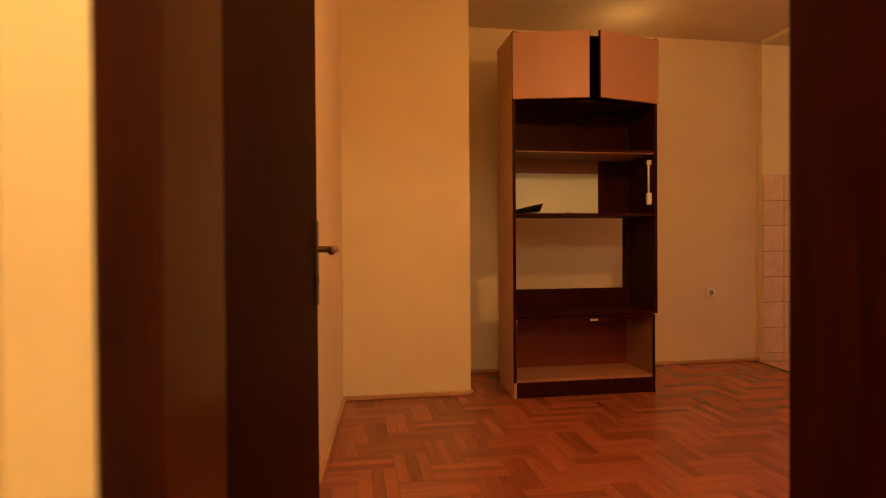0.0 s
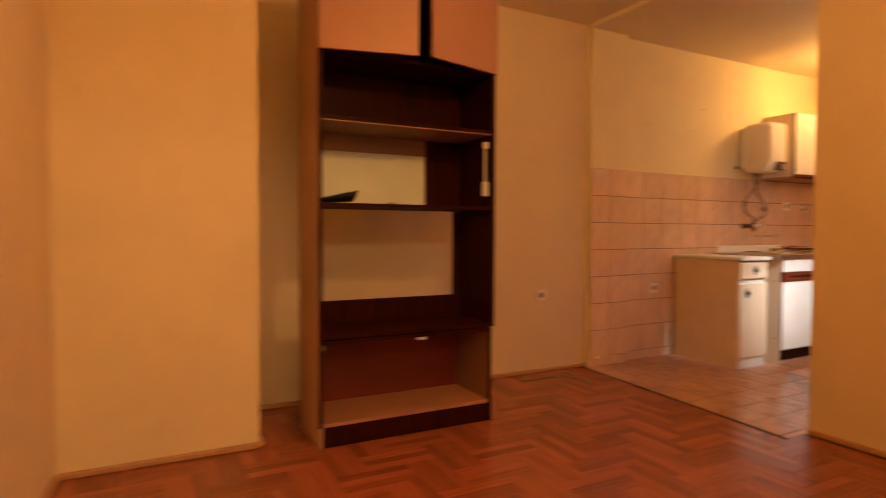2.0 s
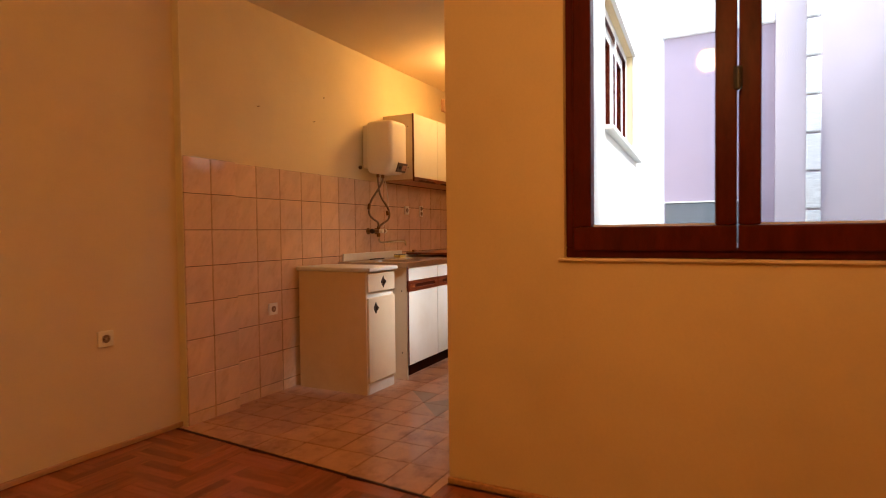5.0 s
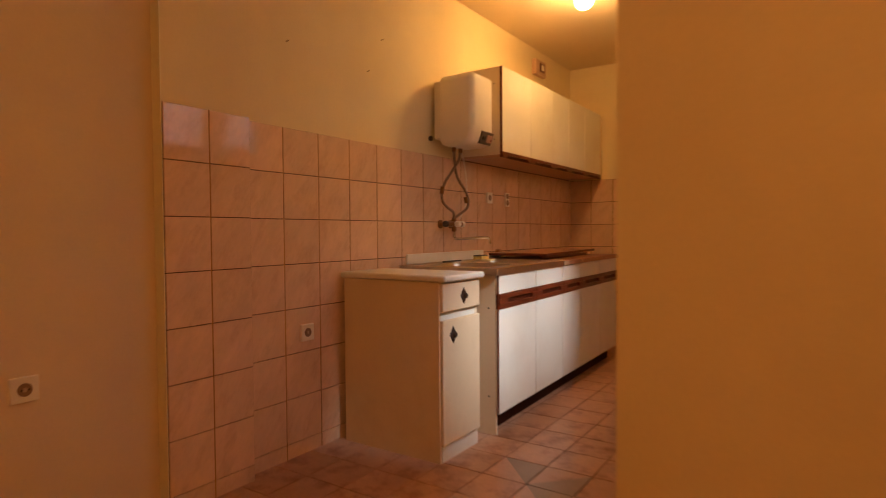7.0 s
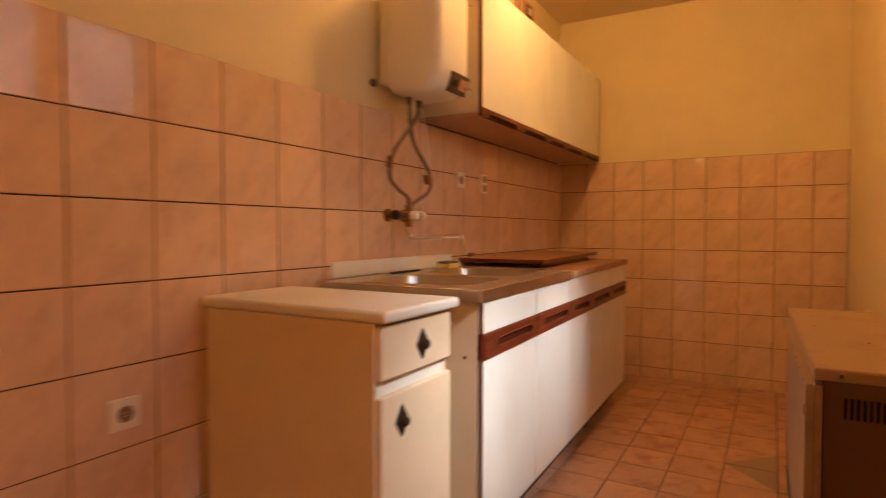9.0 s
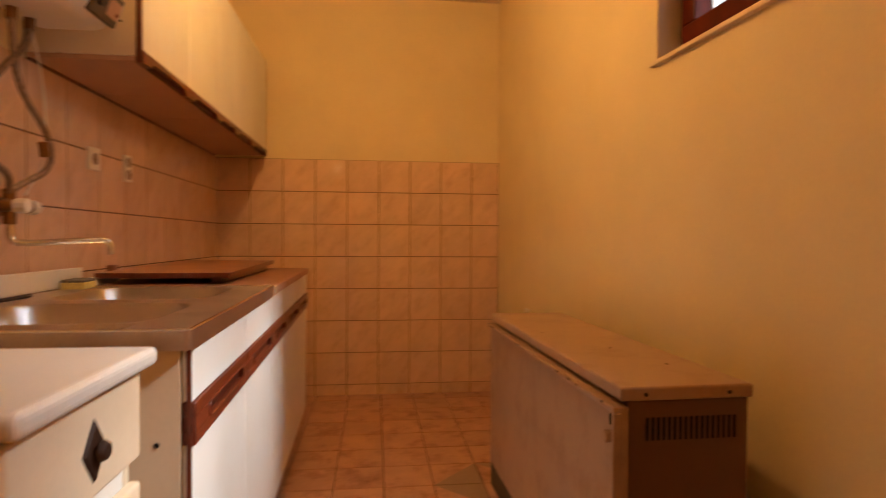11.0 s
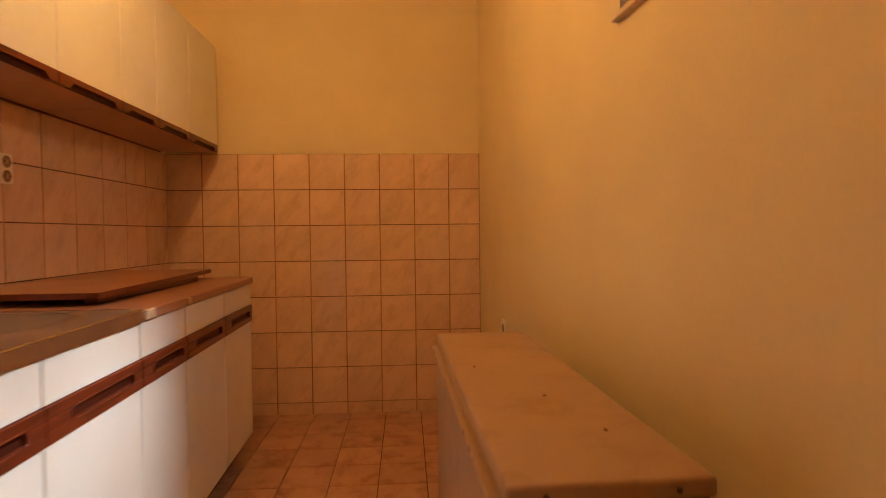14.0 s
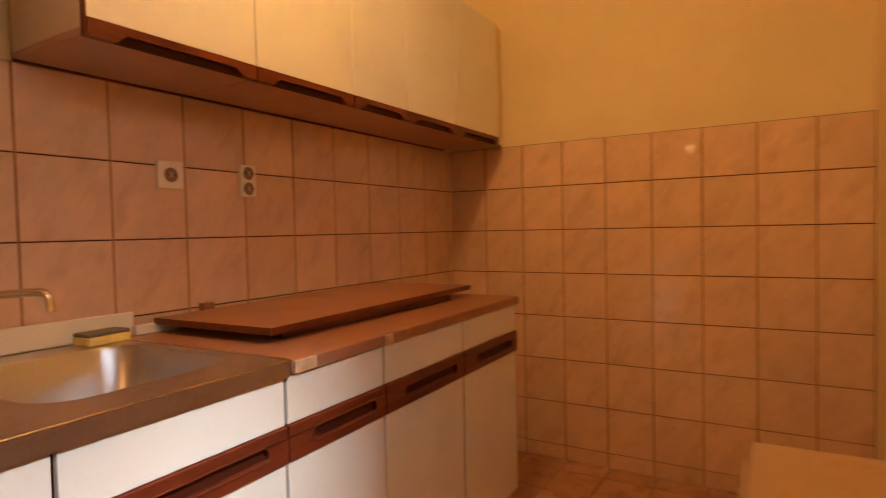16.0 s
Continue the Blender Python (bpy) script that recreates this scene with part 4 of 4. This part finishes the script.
def storage_heater():
    h = thing("storage_heater", "old beige enamelled storage heater with worn edges", "heater", at=box_at)
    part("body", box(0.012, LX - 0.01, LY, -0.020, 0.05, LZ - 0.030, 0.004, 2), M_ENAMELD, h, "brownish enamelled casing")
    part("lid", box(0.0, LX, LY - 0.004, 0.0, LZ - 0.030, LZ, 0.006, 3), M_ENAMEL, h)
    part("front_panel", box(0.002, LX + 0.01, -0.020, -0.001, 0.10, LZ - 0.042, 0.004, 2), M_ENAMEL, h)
    part("front_rim", box(0.002, LX + 0.01, -0.001, 0.016, LZ - 0.054, LZ - 0.042, 0.002), M_ENAMEL, h)
    part("end_rim", box(0.000, 0.012, -0.004, 0.016, 0.10, LZ - 0.054, 0.002), M_ENAMEL, h)
    for x in (0.08, LX - 0.10):
        part("foot", box(x, x + 0.07, LY + 0.02, -0.02, 0.0, 0.05, 0.003), M_BLACK, h)
    part("plinth", box(0.06, LX + 0.01, -0.040, -0.006, 0.0, 0.095, 0.003), M_BLACK, h, "dark plinth under the front panel")
    for k in range(17):
        y = -0.065 - k * 0.0125
        part("vent_slot", box(0.0095, 0.013, y - 0.0032, y + 0.0032, LZ - 0.118, LZ - 0.068, 0.0015), M_SLOT, h)
    rng = random.Random(5)
    for k in range(14):
        x = rng.uniform(0.02, LX - 0.05)
        part("rust_chip", box(x, x + rng.uniform(0.006, 0.022), 0.0155, 0.0165, LZ - 0.047, LZ - 0.047 + rng.uniform(0.002, 0.005), 0.0004), M_STRIPD, h, "dark rusty paint chip")
    for x, y in ((0.42, -0.17), (0.70, -0.06), (0.20, -0.22)):
        part("rust_chip", box(x, x + 0.012, y, y + 0.006, LZ - 0.001, LZ + 0.0006, 0.0005), M_STRIPD, h, "dark rusty paint chip")
    for y in (-0.055, -0.245):
        part("screw", cyl((-0.002, y, LZ - 0.016), (0.001, y, LZ - 0.016), 0.0045, 12), M_BLACK, h)
    part("dial_hole", box(0.030, 0.050, -0.001, 0.003, LZ - 0.090, LZ - 0.068), M_SLOT, h)
    part("dial", cyl((0.045, 0.0, LZ - 0.115), (0.045, 0.018, LZ - 0.115), 0.014, 20, bevel=0.003), M_ENAMEL, h)
    return h


storage_heater()

bowl = thing("plastic_cup", "small orange-red plastic cup on the floor beside the storage heater", "cup", at=pose(1.57, -1.930, 0.002))
bm = bmesh.new()
rings = []
for r_, z in ((0.035, 0.0), (0.040, 0.004), (0.060, 0.045), (0.066, 0.075), (0.069, 0.075), (0.064, 0.078), (0.056, 0.046), (0.036, 0.007)):
    rings.append([bm.verts.new((r_ * math.cos(k * math.pi / 14), r_ * math.sin(k * math.pi / 14), z)) for k in range(28)])
for a, b in zip(rings, rings[1:]):
    for k in range(28):
        bm.faces.new((a[k], a[(k + 1) % 28], b[(k + 1) % 28], b[k]))
bm.faces.new(rings[0][::-1])
bm.faces.new(rings[-1])
bmesh.ops.scale(bm, vec=(0.56, 0.56, 1.0), verts=bm.verts[:])
part("cup", bm, M_RED, bowl, smooth=True)

# ---- ceiling lamp ----
cl = thing("ceiling_light", "small round glowing glass lamp on the kitchen ceiling", "lamp")
part("lamp_base", cyl((2.42, -0.77, ZK), (2.42, -0.77, ZK - 0.03), 0.055, 28), M_PLASTIC, cl)
bm = bmesh.new()
bmesh.ops.create_uvsphere(bm, u_segments=28, v_segments=16, radius=0.062)
bmesh.ops.translate(bm, verts=bm.verts, vec=(2.42, -0.77, ZK - 0.075))
part("globe", bm, M_BULB, cl, smooth=True)

# ---- cable under the room window ----
cable = thing("cable", "thin painted cable running down the wall from the window corner", "cable")
part("cable", tube([(-0.006, -3.375, 0.975), (-0.008, -3.380, 0.86), (-0.006, -3.44, 0.66), (-0.006, -3.49, 0.40), (-0.006, -3.52, 0.10)], 0.004, 8), M_WALLP, cable, smooth=True)


# ---- tiles ----
def tile_mesh(name, w, h, d, mat):
    """A tile in local x and z with its face towards minus y."""
    me = bpy.data.meshes.new(name)
    bm = box(0, w, -d, 0, 0, h)
    top = [e for e in bm.edges if all(abs(v.co.y + d) < 1e-5 for v in e.verts)]
    bmesh.ops.bevel(bm, geom=top, offset=0.0012, segments=1, affect="EDGES")
    bm.to_mesh(me)
    bm.free()
    me.materials.append(mat)
    return me


def place(name, me, parent, m):
    ob = new(name, me)
    ob.parent = parent
    ob.matrix_world = m
    return ob


G = 0.0045
GV, GH = 0.0056, 0.0037
meshes = {}


def tile(parent, w, h, m, mat=M_TILE, d=0.007):
    key = (round(w, 4), round(h, 4), mat.name)
    if key not in meshes:
        meshes[key] = tile_mesh("tile", w - GV, h - GH, d, mat)
    return place("tile", meshes[key], parent, m @ Matrix.Translation((GV / 2, 0, GH / 2)))


rows_z = [0.0] + [T7 + TH * k for k in range(8)]
LEAN = [0.0, 0.0, 0.0, 0.0, 0.0, 0.0, -0.2, -1.2]
for (z0, z1), lean in zip(zip(rows_z, rows_z[1:]), LEAN):
    for k in range(2):
        tile(grout_pier, 0.192, z1 - z0, pose(0.001 + 0.192 * k, -0.052, z0, random.uniform(-0.15, 0.15), 0, random.uniform(-0.15, 0.15)))
    for k in range(18):
        x = 0.386 + 0.2195 * k
        w = min(0.2195, XB - 0.008 - x)
        if w > 0.01:
            tile(grout_wall, w, z1 - z0, pose(x, 0.0, z0, random.uniform(-0.15, 0.15), 0, random.uniform(-0.2, 0.2)))
    for k in range(9):
        y = -0.205 * k
        w = 0.205 if k < 8 else 1.825 - 8 * 0.205
        tile(grout_end, w, z1 - z0, pose(XB, y, z0, 0, 0, -90) @ pose(0, 0, 0, lean + random.uniform(-0.15, 0.15), 0, random.uniform(-0.2, 0.2)))


def joints(name, m, places):
    """The paler mortar in the upright joints between tiles, a little below their faces."""
    bm = bmesh.new()
    for x in places:
        z = 0.0
        while z < TOP - 0.01:
            top = min(z + random.uniform(0.12, 0.3), TOP - 0.002)
            box(x - GV / 2 - 0.0004, x + GV / 2 + 0.0004, -0.0052 - random.uniform(0, 0.0008), -0.0002, z, top, bm=bm)
            z = top
    wall(name, bm, M_GROUTV, "pale brown mortar in the upright tile joints").matrix_world = m


joints("joint_pier", pose(0, -0.052, 0), [0.193])
joints("joint_north", pose(0, 0, 0), [0.386 + 0.2195 * k for k in range(1, 18)])
joints("joint_end", pose(XB, 0, 0, 0, 0, -90), [0.205 * k for k in range(1, 9)])

# kitchen floor tiles
PX, PY = 0.2195, 0.2085
xs = [-0.015, 0.095] + [0.095 + PX * k for k in range(1, 19)]
xs = [x for x in xs if x < XB - 0.03] + [XB]
ys = [-PY * k for k in range(11)]
DIAG = {(5, 4): 0, (4, 5): 0, (5, 5): 1, (13, 6): 1, (12, 6): 0, (12, 7): 1, (13, 7): 0}


def floor_tile(x0, x1, y0, y1, diag):
    w, h = x1 - x0, y0 - y1
    if diag is None:
        key = ("f", round(w, 4))
        if key not in meshes:
            bm = box(0, w - G, 0, h - G, -0.004, 0.002)
            me = bpy.data.meshes.new("floor_tile")
            bm.to_mesh(me)
            bm.free()
            me.materials.append(M_FTILE)
            meshes[key] = me
        place("floor_tile", meshes[key], floor_k, pose(x0 + G / 2, y1 + G / 2, random.uniform(-0.0004, 0.0004)))
        return
    a, b, c, d = (G / 2, G / 2), (w - G / 2, G / 2), (w - G / 2, h - G / 2), (G / 2, h - G / 2)
    halves = (((a, b, d), (b, c, d)) if diag else ((a, b, c), (a, c, d)))
    for tri, mat in zip(halves, (M_FTILED, M_FTILE)):
        me = bpy.data.meshes.new("floor_tile")
        bm = prism(tri, -0.004, 0.002)
        bm.to_mesh(me)
        bm.free()
        me.materials.append(mat)
        place("floor_tile", me, floor_k, pose(x0, y1, 0))


for i, (x0, x1) in enumerate(zip(xs, xs[1:])):
    for j, (y0, y1) in enumerate(zip(ys, ys[1:])):
        if y0 < -2.1:
            continue
        if i == 0:
            if y0 > YW:
                low = max(y1, YW)
                me = bpy.data.meshes.new("floor_tile")
                bm = prism([(seam_x(low) + G / 2, low + G / 2), (xs[1] - G / 2, low + G / 2), (xs[1] - G / 2, y0 - G / 2), (seam_x(y0) + G / 2, y0 - G / 2)], -0.004, 0.002)
                bm.to_mesh(me)
                bm.free()
                me.materials.append(M_FTILE)
                place("floor_tile", me, floor_k, pose(0, 0, random.uniform(-0.0004, 0.0004)))
            continue
        floor_tile(x0, x1, y0, y1, DIAG.get((i, j)))

# parquet: triple strips laid herringbone
A = 0.162
SW = A / 3


def strip_mesh(cross, short=False):
    me = bpy.data.meshes.new("parquet_strip")
    w, h = (2 * A, SW) if not cross else (SW, 2 * A)
    bm = box(0.0004, w - 0.0004, 0.0004, h - 0.0004, -0.006, 0.0)
    bm.to_mesh(me)
    bm.free()
    me.materials.append(M_OAKY if cross else M_OAK)
    return me


SM = {False: strip_mesh(False), True: strip_mesh(True)}
spots = []
for p in range(-60, 60):
    for q in range(-30, 30):
        for cross, cx, cy in ((False, 0, 0), (True, 2, -1)):
            gx, gy = p + 2 * q + cx, p - 2 * q + cy
            x, y = -3.33 + gx * A, -1.60 + gy * A
            for s in range(3):
                sx, sy = (x, y + s * SW) if not cross else (x + s * SW, y)
                w, h = (2 * A, SW) if not cross else (SW, 2 * A)
                if sx + w < -3.66 or sx > seam_x(sy + h / 2) - 0.018 and sy + h / 2 > YW or sx > -0.036 or sy + h < -3.75 or sy > -0.005:
                    continue
                spots.append((sx, sy, w, h, cross))
inner = [s for s in spots if s[0] > -3.38 and s[0] + s[2] < -0.19 and s[1] > -3.4 and s[1] + s[3] < -0.622]
inner.sort(key=lambda s: abs(s[0] + 2.3) * 0.6 + abs(s[1] + 1.4))
near = set(inner[:300])
for s in inner[:300]:
    place("parquet_strip", SM[s[4]], floor_r, pose(s[0], s[1], random.uniform(-0.0003, 0.0006)))
for cross in (False, True):
    verts, faces = [], []
    for s in spots:
        if s in near or s[4] != cross:
            continue
        x0, y0 = max(s[0], -3.66) + 0.0004, max(s[1], -3.75) + 0.0004
        mid = s[1] + s[3] / 2
        x1, y1 = min(s[0] + s[2], seam_x(mid) - 0.014 if mid > YW else -0.036) - 0.0004, min(s[1] + s[3], -0.002) - 0.0004
        if x1 - x0 < 0.003 or y1 - y0 < 0.003:
            continue
        z = random.uniform(-0.0003, 0.0006)
        n0 = len(verts)
        verts += [(x0, y0, -0.006), (x1, y0, -0.006), (x1, y1, -0.006), (x0, y1, -0.006), (x0, y0, z), (x1, y0, z), (x1, y1, z), (x0, y1, z)]
        faces += [tuple(n0 + k for k in f) for f in ((4, 5, 6, 7), (0, 1, 5, 4), (1, 2, 6, 5), (2, 3, 7, 6), (3, 0, 4, 7))]
    me = bpy.data.meshes.new("parquet_field")
    me.from_pydata(verts, [], faces)
    me.materials.append(M_OAKY if cross else M_OAK)
    tagged(new("parquet_field", me), "reddish oak parquet strips laid in blocks of three", "parquet", kind="stuff")
wall("floor_hall", box(-3.67, -2.1, -5.6, -3.76, -0.006, -0.001), M_OAK, "reddish hall floor")
